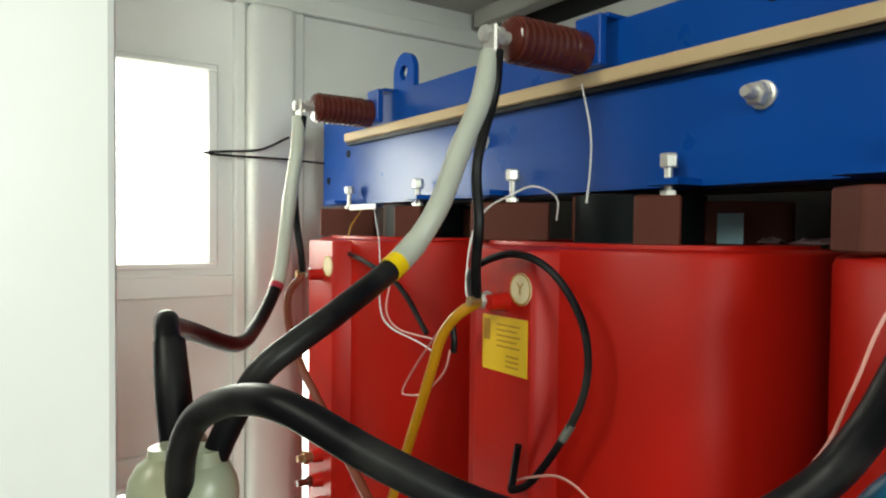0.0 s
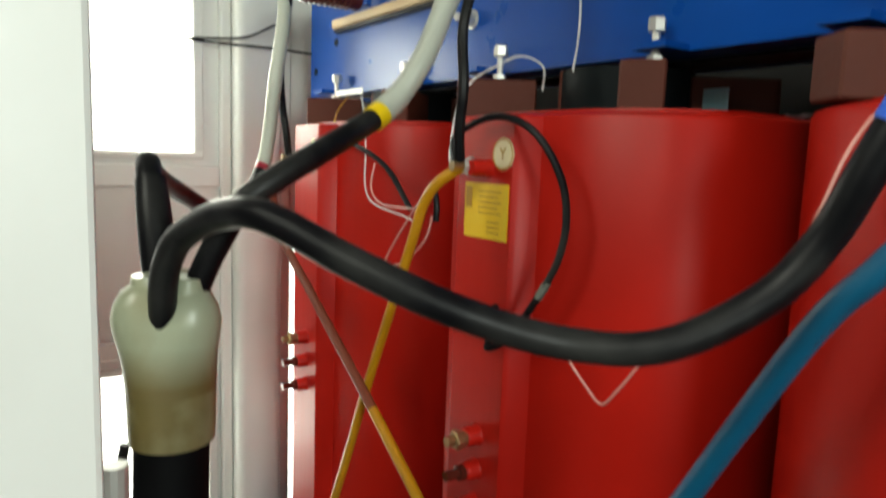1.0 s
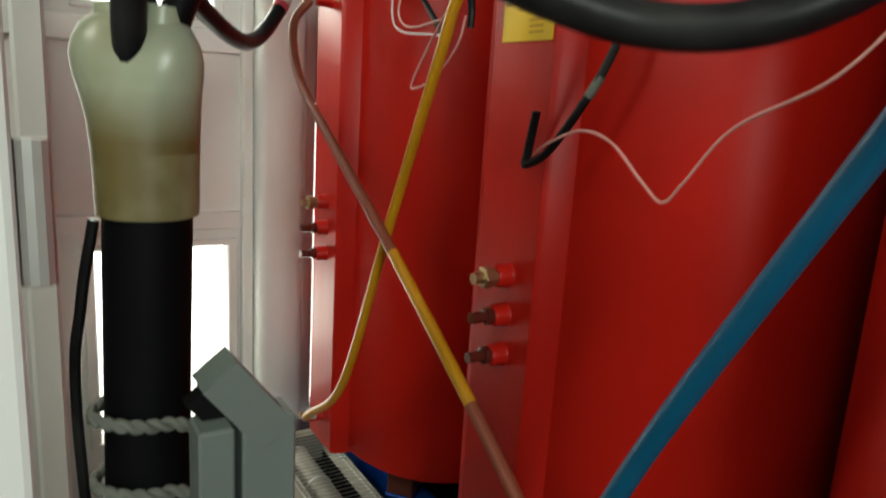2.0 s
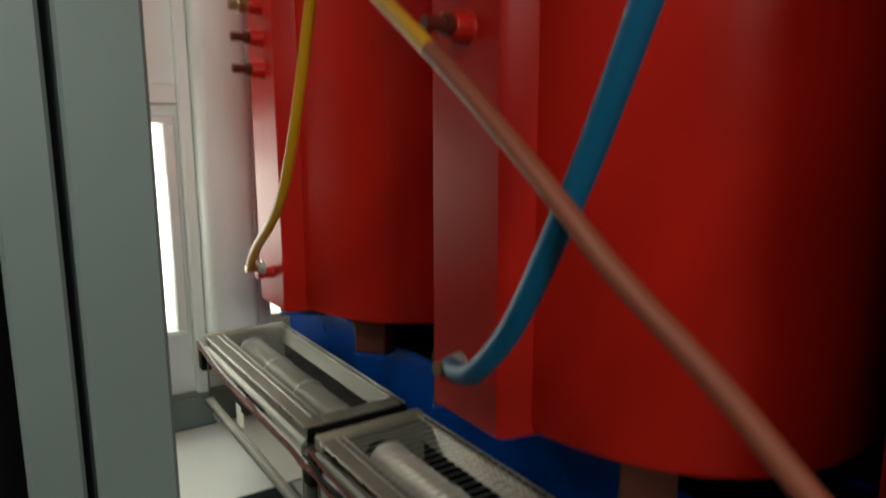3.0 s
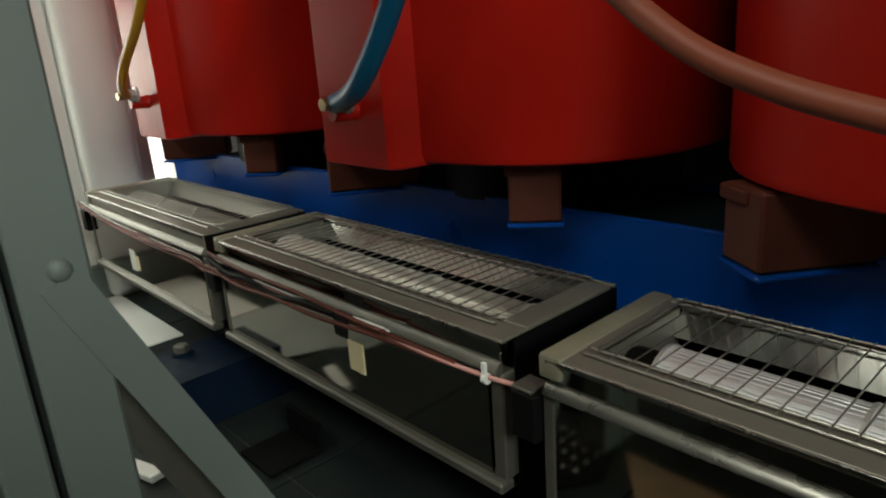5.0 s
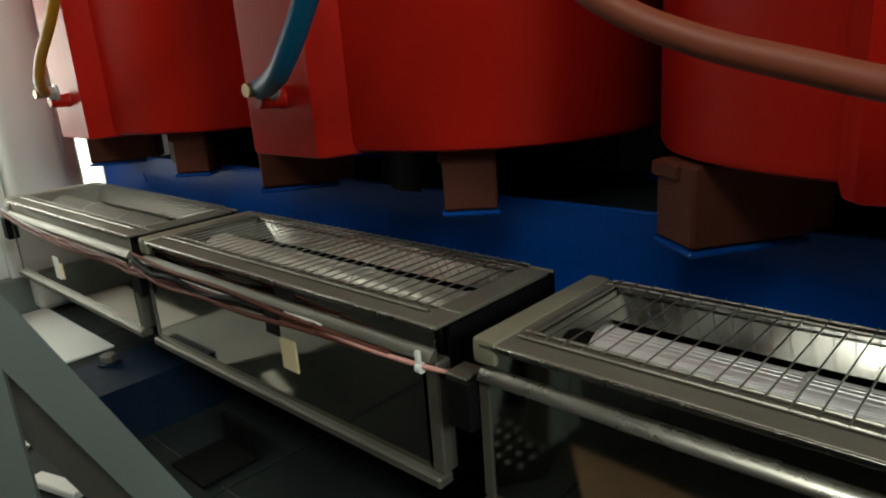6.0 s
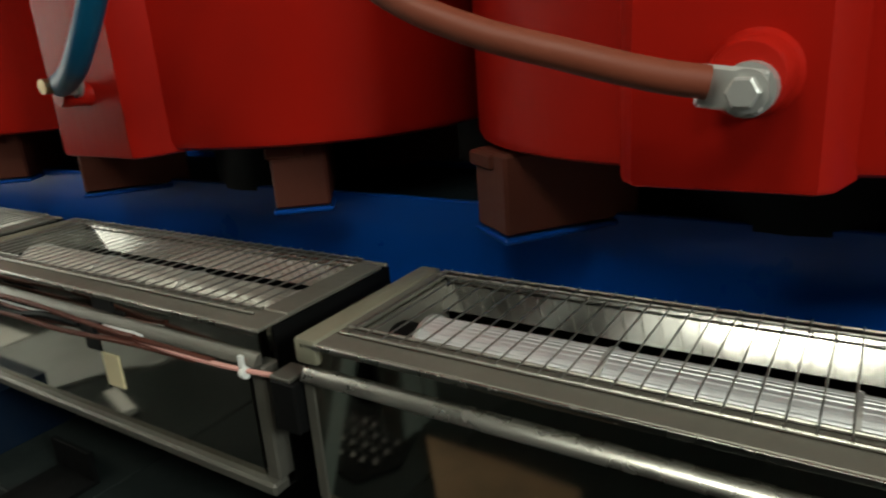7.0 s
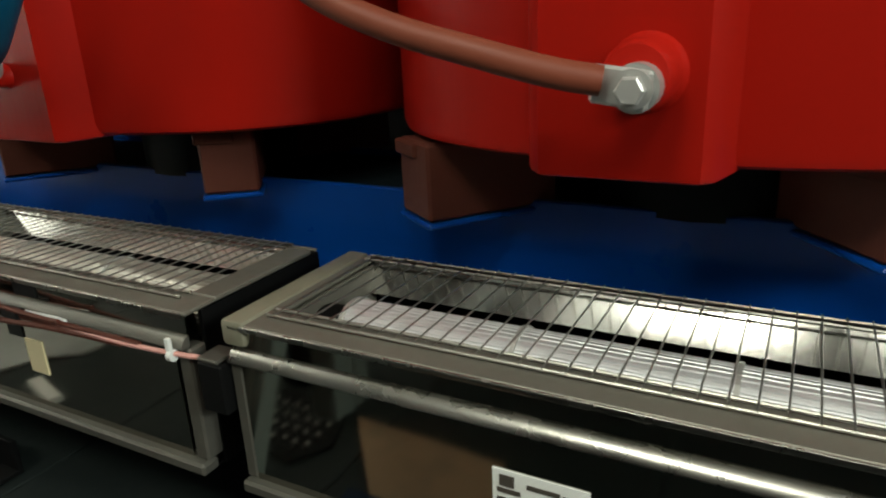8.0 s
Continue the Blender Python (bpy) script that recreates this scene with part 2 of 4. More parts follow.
floor = structure("floor", abox((-4.2, -2.1, -0.12), (4.2, 1.2, -0.004)), GROUT, "dark grout bed of the switchroom floor")
wall_west = structure("wall_west", wall_with_openings(), WHITE, "white painted sheet steel end wall with window openings", "wall")
# back wall near black: the shade behind the coils is in its colour
structure("wall_north", abox((WX - 0.05, 1.05, 0), (2.05, 1.10, 2.46)), SHADEWALL, "steel back wall of the enclosure, its shade put into a near-black colour", "wall")
structure("wall_east", abox((2.00, -0.35, 0), (2.05, 1.05, 2.46)), WHITE, "white painted steel end wall of the enclosure", "wall")
structure("ceiling", abox((WX - 0.05, -0.66, 2.46), (2.05, 1.10, 2.50)), CEIL, "grey beige sheet steel enclosure roof", "ceiling")
# unseen room shell, coloured dark to cut light bounced into the enclosure
structure("wall_room_south", abox((-4.2, -2.1, 0), (4.2, -2.0, 2.38)), SHADEWALL, "unseen lower switchroom wall, dark to cut bounced light", "wall")
structure("wall_room_south_lintel", abox((-4.2, -2.1, 3.04), (4.2, -2.0, 3.1)), DIMPLASTER, "plaster above the high window", "wall")
structure("wall_room_south_side", abox((-4.2, -2.1, 2.38), (0.0, -2.0, 3.04)), DIMPLASTER, "plaster beside the high window", "wall")
structure("wall_room_south_pier", abox((0.79, -2.1, 2.38), (1.26, -2.0, 3.04)), DIMPLASTER, "plaster pier between the high windows", "wall")
structure("wall_room_south_end", abox((1.98, -2.1, 2.38), (4.2, -2.0, 3.04)), DIMPLASTER, "plaster beside the high window", "wall")
structure("wall_room_west", abox((-4.3, -2.1, 0), (-4.2, 1.2, 3.1)), DIMPLASTER, "unseen plastered switchroom wall, dark grey to cut bounced light", "wall")
structure("wall_room_east", abox((4.2, -2.1, 0), (4.3, 1.2, 1.6)), SHADEWALL, "unseen lower switchroom wall, dark to cut bounced light", "wall")
structure("wall_room_east_lintel", abox((4.2, -2.1, 2.6), (4.3, 1.2, 3.1)), DIMPLASTER, "plaster above the side window", "wall")
structure("wall_room_east_side", abox((4.2, -2.1, 1.6), (4.3, -1.85, 2.6)), DIMPLASTER, "plaster beside the side window", "wall")
structure("wall_room_east_end", abox((4.2, -0.55, 1.6), (4.3, 1.2, 2.6)), DIMPLASTER, "plaster beside the side window", "wall")
# unseen panel added to keep window light off the floor and fans
structure("wall_front_apron", abox((0.32, -0.80, 0.0), (2.05, -0.765, 0.93)), SHADEWALL, "unseen dark panel added to block light from floor and fans", "wall")
structure("wall_room_north", abox((-4.2, 1.2, 0), (4.2, 1.3, 3.1)), DIMPLASTER, "unseen plastered switchroom wall, dark grey to cut bounced light", "wall")
structure("ceiling_room", abox((-4.3, -2.1, 3.1), (4.3, 1.3, 3.2)), DIMPLASTER, "unseen room ceiling, dark grey to cut bounced light", "ceiling")
structure("backdrop", abox((WX - 0.50, -1.3, -0.1), (WX - 0.45, 1.0, 2.7)), DAY, "bright overexposed daylight outside the windows", "backdrop")

# rails, stiles and the rounded corner column of the end wall
structure("trim_rail", abox((WX, -0.66, 1.425), (WX + 0.022, -0.035, 1.49), 0.004), WHITE, "white painted steel cross rail", "trim")
structure("trim_rail", abox((WX, -0.66, 0.915), (WX + 0.022, -0.035, 0.968), 0.004), WHITE, "white painted steel cross rail", "trim")
structure("trim_rail", abox((WX, -0.66, 2.33), (WX + 0.03, 1.05, 2.39), 0.004), WHITE, "white painted steel top rail", "trim")
structure("trim_rail", abox((-1.27, 1.01, 2.31), (2.00, 1.05, 2.37), 0.004), WHITE, "white painted steel top rail", "trim")
structure("trim_rail", abox((-1.27, 0.86, 2.40), (2.00, 0.92, 2.46), 0.004), CEIL, "grey painted roof rail", "trim")
structure("trim_stile", abox((WX, -0.035, 0.0), (WX + 0.030, 0.0, 2.33), 0.006), WHITE, "white painted steel stile", "trim")
structure("column", abox((WX, 0.0, 0.0), (WX + 0.075, 0.15, 2.33), 0.028, 4), WHITE, "white painted steel column with rounded edges", "column", True)
structure("trim_stile", abox((WX, 0.15, 0.0), (WX + 0.022, 0.195, 2.33), 0.006), WHITE, "white painted steel stile", "trim")
structure("trim_stile", abox((WX, 0.98, 0.0), (WX + 0.05, 1.01, 2.33), 0.006), WHITE, "white painted steel corner stile", "trim")
structure("baseboard", abox((WX, -0.66, 0.0), (WX + 0.04, 0.20, 0.10), 0.005), GREY, "grey painted sill at the foot of the end wall", "trim")


def window_trim(n, y0, y1, z0, z1):
    w = thing(n, "window opening in white steel door, blown out by daylight", "window", kind="structure")
    for a, b in (((y0 - 0.03, z1), (y1 + 0.03, z1 + 0.02)), ((y0 - 0.03, z0 - 0.02), (y1 + 0.03, z0)), ((y1, z0), (y1 + 0.03, z1)), ((y0 - 0.03, z0), (y0, z1))):
        part("window_frame", abox((WX, a[0], a[1]), (WX + 0.018, b[0], b[1]), 0.004), WHITE, w)


window_trim("window_1", -0.44, -0.112, 1.53, 2.11)
window_trim("window_2", -0.44, -0.075, 0.29, 0.865)

# the open door leaf of the enclosure
door = thing("door_1", "white painted steel door leaf standing open", "door", kind="structure")
part("leaf", abox((0.265, -1.35, 0.10), (0.300, -0.600, 2.42), 0.006, 2), WHITE, door)
for z in (0.35, 1.2, 2.15):
    part("hinge", lathe([(0.010, 0), (0.010, 0.09)], Matrix.Translation((0.282, -0.590, z)), 12), CHROME, door, "zinc door hinge")
structure("wall_south", abox((-1.26, -0.60, 0.48), (-0.62, -0.548, 2.46), 0.006), WHITE, "white painted steel front panel of the enclosure", "wall")
structure("wall_south_foot", abox((-1.26, -0.595, 0.0), (-0.66, -0.56, 0.48)), GREY, "grey painted lower front panel of the enclosure", "wall")
sheet = tagged(part("floor_plate", abox((-1.262, -0.36, 0.001), (-0.825, 0.022, 0.006), 0.001), PAPER), "bright white painted plate lying on the floor", "floor plate")

tagged(part("floor_plate", prism([(-0.815, -0.19), (-0.815, -0.52), (-0.43, -0.52), (-0.40, -0.50), (-0.41, -0.385), (-0.47, -0.345), (-0.535, -0.19)], 0.001, 0.006, 0.001), PLATE), "worn grey plate lying on the floor", "floor plate")

# ---- transformer core and clamping frame ----
COILS = (-0.70, 0.0, 0.70)
CY = 0.30
TOP, BOTTOM = 1.613, 0.482

frame_thing = thing("core_frame", "dry-type transformer core frame with bright blue painted clamp beams", "transformer frame")


def extrude_x(outline, x0, x1):
    """An outline in y and z, drawn along x."""
    bm = bmesh.new()
    a = [bm.verts.new((x0, y, z)) for y, z in outline]
    b = [bm.verts.new((x1, y, z)) for y, z in outline]
    bm.faces.new(a)
    bm.faces.new(b[::-1])
    for k in range(len(a)):
        bm.faces.new((a[k], b[k], b[(k + 1) % len(a)], a[(k + 1) % len(a)]))
    bmesh.ops.recalc_face_normals(bm, faces=bm.faces)
    bmesh.ops.triangulate(bm, faces=[f for f in bm.faces if len(f.verts) > 4])
    return bm


def channel(y, out, z0, z1, x0, x1):
    """A clamp beam of C section: web, and two flanges that point away from the coils' front."""
    w, f, t = 0.010, 0.07, 0.010
    o = [(0, z0), (f, z0), (f, z0 + t), (w, z0 + t), (w, z1 - t), (f, z1 - t), (f, z1), (0, z1)]
    return extrude_x([(y + out * u, z) for u, z in o], x0, x1)


part("upper_beam", channel(0.19, 1, 1.706, 1.985, -1.125, 1.125), BLUE, frame_thing, "bright blue painted steel clamp beam")
part("upper_beam", channel(0.41, -1, 1.706, 1.985, -1.125, 1.125), BLUE, frame_thing)
part("lower_beam", abox((-1.125, 0.19, 0.12), (1.125, 0.200, 0.407), 0.0015), BLUE, frame_thing, "deep blue painted lower clamp plate")
part("lower_beam", abox((-1.125, 0.400, 0.12), (1.125, 0.410, 0.407), 0.0015), BLUE, frame_thing)
part("upper_yoke", abox((-0.84, 0.262, 1.70), (0.84, 0.338, 1.965)), TEAL, frame_thing, "dark varnished steel core yoke")
part("lower_yoke", abox((-0.90, 0.202, 0.14), (0.90, 0.398, 0.398)), TEAL, frame_thing)
for x in COILS:
    part("core_leg", lathe([(0.115, 0.40), (0.115, 1.70)], Matrix.Translation((x, CY, 0)), 20), TEAL, frame_thing, "", True)
part("batten", abox((-0.93, 0.163, 1.879), (1.12, 0.190, 1.903), 0.003), WOOD, frame_thing, "pale varnished batten along the beam")
part("batten_lip", abox((-0.93, 0.172, 1.870), (1.12, 0.190, 1.879)), BLACK, frame_thing)


def lug(x):
    bm = bmesh.new()
    w, zc, r, z0 = 0.052, 2.045, 0.020, 1.93
    outer = [(-w, z0)] + [(-w * math.cos(k * math.pi / 12), zc + w * math.sin(k * math.pi / 12)) for k in range(13)] + [(w, z0)]
    n = len(outer)
    inner = []
    for px, pz in outer:
        d = Vector((px, pz - zc)).normalized() * r
        inner.append((d.x, zc + d.y))
    v = {}
    for s, y in ((0, 0.235), (1, 0.250)):
        for k in range(n):
            v[s, 0, k] = bm.verts.new((x + outer[k][0], y, outer[k][1]))
            v[s, 1, k] = bm.verts.new((x + inner[k][0], y, inner[k][1]))
    for k in range(n):
        j = (k + 1) % n
        bm.faces.new((v[0, 0, k], v[0, 0, j], v[0, 1, j], v[0, 1, k]))
        bm.faces.new((v[1, 0, j], v[1, 0, k], v[1, 1, k], v[1, 1, j]))
        bm.faces.new((v[0, 0, j], v[0, 0, k], v[1, 0, k], v[1, 0, j]))
        bm.faces.new((v[0, 1, k], v[0, 1, j], v[1, 1, j], v[1, 1, k]))
    bmesh.ops.recalc_face_normals(bm, faces=bm.faces)
    return bm


for x in (-0.725, 0.725):
    part("lifting_lug", lug(x), BLUE, frame_thing, "blue lifting eye plate", True)
for x in (-0.318, 0.298):
    w = part("washer", lathe([(0.0195, 0), (0.0195, 0.003), (0.0155, 0.004), (0.0155, 0.009)], along_y(x, 0.19, 1.823), 24), CHROME, frame_thing, "zinc plated washer", True)
    part("nut", hexagon(along_y(x, 0.181, 1.823), 0.0165, 0.014), CHROME, w)
    part("stud", lathe([(0.009, 0), (0.009, 0.018), (0.007, 0.022)], along_y(x, 0.168, 1.823), 12), CHROME, w)
for x, z in ((-0.952, 1.85), (-1.086, 1.78), (0.31, 1.955), (0.345, 1.955)):
    part("bolt_hole", lathe([(0.011, 0), (0.011, 0.003)], along_y(x, 0.191, z), 14), DARK, frame_thing)


# front blocks of each coil: place of the outer end and turn
SEATS = ((-0.255, 0.112, -36), (0.178, 0.128, 38))
for cx in COILS:
    for dx, y, turn in SEATS:
        x = cx + dx
        bm = box(bmesh.new(), (-0.036, -0.003, 0.395), (0.036, 0.17, 0.401), 0.002)
        bm.transform(pose(x, y, 0, 0, 0, turn))
        bmesh.ops.bisect_plane(bm, geom=bm.verts[:] + bm.edges[:] + bm.faces[:], plane_co=(0, 0.189, 0), plane_no=(0, 1, 0), clear_outer=True)
        part("bracket_plate", bm, BLUE, frame_thing)
        part("bracket_tab", abox((x - 0.03, 0.135, 1.706), (x + 0.03, 0.190, 1.716)), BLUE, frame_thing)

# cross foot channels under the frame
for x in (-0.455, 0.455):
    f = thing("foot_channel", "navy blue painted steel channel foot with hex bolt, on the floor, darkened to hold its shadow", "transformer foot", "transformer feet")
    u = [(-0.075, 0), (-0.067, 0), (-0.067, 0.092), (0.067, 0.092), (0.067, 0), (0.075, 0), (0.075, 0.100), (-0.075, 0.100)]
    bm = extrude_x(u, -0.172, 0.85)
    bm.transform(Matrix.Translation((x, 0, 0)) @ Matrix(((0, 1, 0, 0), (1, 0, 0, 0), (0, 0, 1, 0), (0, 0, 0, 1))))
    bmesh.ops.recalc_face_normals(bm, faces=bm.faces)
    part("channel", bm, NAVYSHADE, f)
    n = part("washer", lathe([(0.02, 0.1), (0.02, 0.104)], Matrix.Translation((x - 0.045, -0.10, 0)), 20), NAVYSHADE, f)
    part("nut", hexagon(Matrix.Translation((x - 0.045, -0.10, 0.104)), 0.015, 0.014), GRIMESHADE, f)


# ---- coils ----
def coil_outline(a, b, n=56, e=2.35):
    out = []
    for k in range(n):
        t = 2 * math.pi * k / n
        c, s = math.cos(t), math.sin(t)
        out.append((a * math.copysign(abs(c) ** (2 / e), c), CY + b * math.copysign(abs(s) ** (2 / e), s)))
    return out


def ring_solid(outer, inner, z0, z1, edge):
    """A hollow body between two outlines with rounded rims."""
    bm = bmesh.new()
    n = len(outer)

    def grown(o, d):
        c = Vector((0, CY))
        res = []
        for p in o:
            v = Vector(p) - c
            res.append(tuple(c + v * (1 + d / v.length)))
        return res
    rings = []
    for o, z in ((inner, z0), (grown(outer, -edge), z0), (grown(outer, -edge * 0.3), z0 + edge * 0.3), (outer, z0 + edge), (outer, (z0 + z1) / 2), (outer, z1 - edge),
                 (grown(outer, -edge * 0.3), z1 - edge * 0.3), (grown(outer, -edge), z1), (grown(outer, -0.035), z1), (grown(outer, -0.036), z1 + 0.006), (inner, z1 + 0.006)):
        rings.append([bm.verts.new((x, y, z)) for x, y in o])
    rings.append(rings[0])
    for a, b in zip(rings, rings[1:]):
        for k in range(n):
            bm.faces.new((a[k], a[(k + 1) % n], b[(k + 1) % n], b[k]))
    bmesh.ops.recalc_face_normals(bm, faces=bm.faces)
    return bm


def make_coil(cx):
    c = thing("transformer_coil", "glossy red cast resin transformer coil with flat terminal panel", "transformer coil", "three cast resin coils", at=(cx, 0, 0))
    part("body", ring_solid(coil_outline(0.325, 0.262), coil_outline(0.215, 0.165), BOTTOM, TOP, 0.012), RED, c, "", True)
    part("inner_winding", ring_solid(coil_outline(0.19, 0.145), coil_outline(0.135, 0.120), BOTTOM + 0.01, TOP - 0.01, 0.006), CREAM, c, "cream low voltage winding inside", True)
    e = 0.030 if cx > 0.5 else 0.052
    part("terminal_panel", prism([(-0.115, 0.085), (-0.094, 0.012), (-0.083, 0.0), (e, 0.0), (e + 0.010, 0.010), (e + 0.028, 0.085)], 0.479, TOP - 0.004, 0.006), RED, c, "flat red terminal panel", True)
    for z, r in ((1.526, 0.013), (1.086, 0.0165), (1.026, 0.0165), (0.965, 0.0165), (0.553, 0.0225 if cx > 0.5 else 0.0115)):
        h = 0.75 if r == 0.0165 else 1.0
        part("terminal_boss", lathe([(r * 1.3, 0), (r * 1.12, 0.006 * h), (r * 1.02, 0.012 * h), (r, 0.034 * h), (r * 0.9, 0.038 * h)], along_y(-0.008, 0.004, z), 28), RED, c, "", True)
    return c


coils = []
for cx in COILS:
    c = make_coil(cx)
    coils.append(c)
    for i, z in enumerate((1.085, 1.026, 0.966)):
        t = part("tap_stud", lathe([(0.013, 0), (0.013, 0.012), (0.0085, 0.013), (0.0085, 0.038)], along_y(-0.008, -0.022, z), 14), BRASS if i == 0 else INSUL, c, "aged brass tap bolt" if i == 0 else "")
        if i == 0:
            part("tap_nut", hexagon(along_y(-0.008, -0.033, z), 0.0165, 0.013), BRASS, t)
    d = part("phase_disc", lathe([(0.025, 0), (0.025, 0.0015)], along_y(0.030, 0.0, 1.548), 28), CREAM, c, "round cream phase disc")
    ring = bmesh.new()
    for k in range(28):
        a0, a1 = 2 * math.pi * k / 28, 2 * math.pi * (k + 1) / 28
        q = [ring.verts.new((0.030 + r * math.cos(a), -0.002, 1.548 + r * math.sin(a))) for r, a in ((0.022, a0), (0.022, a1), (0.0245, a1), (0.0245, a0))]
        ring.faces.new(q)
    part("disc_ring", ring, ORANGE, d)
yb = coils[1]
lab = part("warning_label", abox((-0.062, -0.0018, 1.414), (0.047, 0.0, 1.502)), LABEL, yb, "yellow warning label")


def writing(name, text, size, m, mat, parent):
    cu = bpy.data.curves.new(name, "FONT")
    cu.body, cu.size, cu.align_x, cu.align_y = text, size, "CENTER", "CENTER"
    cu.extrude = 0.0002
    ob = new(name, cu)
    ob.data.materials.append(mat)
    ob.parent = parent
    ob.matrix_basis = m
    return ob


FRONT = Matrix.Rotation(radians(90), 4, "X")
writing("phase_letter", "Y", 0.026, Matrix.Translation((0.030, -0.0022, 1.548)) @ FRONT, ORANGE, coils[1])
for k in range(5):
    part("print_line", abox((-0.025, -0.0026, 1.488 - k * 0.0085), (0.031 - 0.008 * (k % 2), -0.0018, 1.4905 - k * 0.0085)), ORANGE, lab)
part("print_mark", abox((-0.058, -0.0026, 1.462), (-0.042, -0.0018, 1.496)), ORANGE, lab)
for k in range(3):
    part("print_line", abox((-0.002, -0.0026, 1.440 - k * 0.008), (0.028, -0.0018, 1.4425 - k * 0.008)), ORANGE, lab)


# ---- support blocks ----
def block_mesh(h, pad):
    bm = bmesh.new()
    box(bm, (-0.033, 0.0, 0.0), (0.033, 0.15, h), 0.003)
    if pad:
        box(bm, (-0.037, -0.004, h - 0.017), (0.010, 0.06, h - 0.002), 0.002)
    return mesh_of("support_block", bm, BROWN)


BLOCK_LOW, BLOCK_HIGH = block_mesh(0.078, True), block_mesh(0.074, False)
for cx in COILS:
    for dx, y0, turn0 in SEATS:
        for back in (0, 1):
            for me, z in ((BLOCK_LOW, 0.402), (BLOCK_HIGH, TOP + 0.004)):
                ob = new("support_block", me)
                x, y, turn = cx + dx, y0, turn0
                if back:
                    y, turn = 2 * CY - y, 180 - turn
                ob.matrix_world = pose(x, y, z, 0, 0, turn)
                tagged(ob, "reddish brown pressed laminate support block against the coil rim", "support block", "coil support blocks")
SPACER = mesh_of("spacer_block", box(bmesh.new(), (-0.074, 0.205, TOP + 0.006), (0.026, 0.255, 1.704), 0.003), BROWN)
for cx in COILS:
    ob = new("spacer_block", SPACER)
    ob.location = (cx, 0, 0)
    tagged(ob, "reddish brown pressed laminate spacer standing under the upper yoke", "spacer block", "yoke spacer blocks")
for cx in COILS:
    for x in (cx + 0.170, cx - 0.188):
        b = thing("clamp_bolt", "zinc plated clamping bolt standing on brown support block", "bolt", "clamping bolts")
        part("shank", lathe([(0.006, TOP + 0.078), (0.006, 1.735)], Matrix.Translation((x, 0.162, 0)), 12), CHROME, b, "", True)
        part("lower_nut", hexagon(Matrix.Translation((x, 0.162, 1.691)), 0.0125, 0.009), CHROME, b)
        part("head", hexagon(Matrix.Translation((x, 0.162, 1.733)), 0.0135, 0.021), CHROME, b)


# ---- post insulators ----
def make_insulator(x):
    i = thing("post_insulator", "ribbed dark brown epoxy post insulator on blue beam", "insulator", "post insulators")
    prof = [(0.036, 0), (0.037, 0.004)]
    for k in range(9):
        z = 0.022 + k * 0.0140
        prof += [(0.0335, z), (0.0368, z + 0.0028), (0.0372, z + 0.0060), (0.0368, z + 0.0088), (0.0335, z + 0.0112)]
    prof += [(0.033, 0.150), (0.028, 0.153)]
    part("ribbed_body", lathe(prof, along_y(x, 0.145, 1.932), 28), INSUL, i, "", True)
    part("bracket", abox((x - 0.012, 0.145, 1.906), (x + 0.045, 0.163, 1.99), 0.003), BLUE, i, "blue steel bracket")
    part("bracket_top", abox((x - 0.012, 0.163, 1.986), (x + 0.045, 0.225, 1.994), 0.002), BLUE, i)
    part("stud", lathe([(0.010, 0), (0.010, 0.05)], along_y(x, -0.008, 1.932), 12), CHROME, i)
    part("nut", hexagon(along_y(x, -0.020, 1.932), 0.015, 0.012), CHROME, i, "zinc nut")
    part("bolt_head", hexagon(along_y(x, -0.046, 1.932), 0.014, 0.011), CHROME, i)
    return i


INS = (-0.745, 0.0, 0.715)
for x in INS:
    make_insulator(x)


# ---- power cables ----
def cable(points, tape_mat, t_tape, label, name="power_cable"):
    """A core from the breakout boot to an insulator: black, a tape band, then grey shrink sleeve and a lug."""
    line = smooth_line(points, 12)
    n = len(line)
    k = int(n * t_tape)
    c = thing(name, label, "cable", "power cables")
    part("black_core", hose(None, 0.0152, 16, line=line[:k + 1]), BLACK, c, "black cable core", True)
    part("marking_tape", hose(None, 0.0168, 16, line=line[k:k + 3]), tape_mat, c, "colour marking tape", True)
    grey = line[k + 2:]
    part("shrink_sleeve", hose(None, lambda u: 0.0157 + 0.0012 * (u < 0.12) + 0.0009 * (0.45 < u < 0.55), 16, line=grey), SLEEVE, c, "grey heat-shrink sleeve", True)
    e = line[-1]
    part("cable_lug", abox((e.x - 0.017, e.y - 0.003, e.z - 0.01), (e.x + 0.017, e.y + 0.004, e.z + 0.045), 0.003), CHROME, c, "tinned cable lug")
    return c


BX, BY = 0.035, -0.490
cable([(0.045, -0.478, 1.30), (0.060, -0.468, 1.38), (0.085, -0.430, 1.47), (0.095, -0.385, 1.510), (0.085, -0.325, 1.543), (0.043, -0.217, 1.600), (0.045, -0.165, 1.665),
       (0.036, -0.118, 1.757), (0.028, -0.080, 1.825), (0.006, -0.047, 1.900)], YELLOW, 0.53, "black power cable with yellow tape and grey sleeve")
cable([(0.015, -0.49, 1.30), (0.0, -0.495, 1.40), (-0.025, -0.495, 1.475), (-0.07, -0.49, 1.518), (-0.13, -0.472, 1.505), (-0.272, -0.41, 1.475), (-0.465, -0.28, 1.416), (-0.62, -0.19, 1.425),
       (-0.705, -0.115, 1.50), (-0.715, -0.095, 1.57), (-0.700, -0.085, 1.70), (-0.705, -0.065, 1.82), (-0.74, -0.047, 1.900)], REDTAPE, 0.66, "black power cable with red tape and grey sleeve")
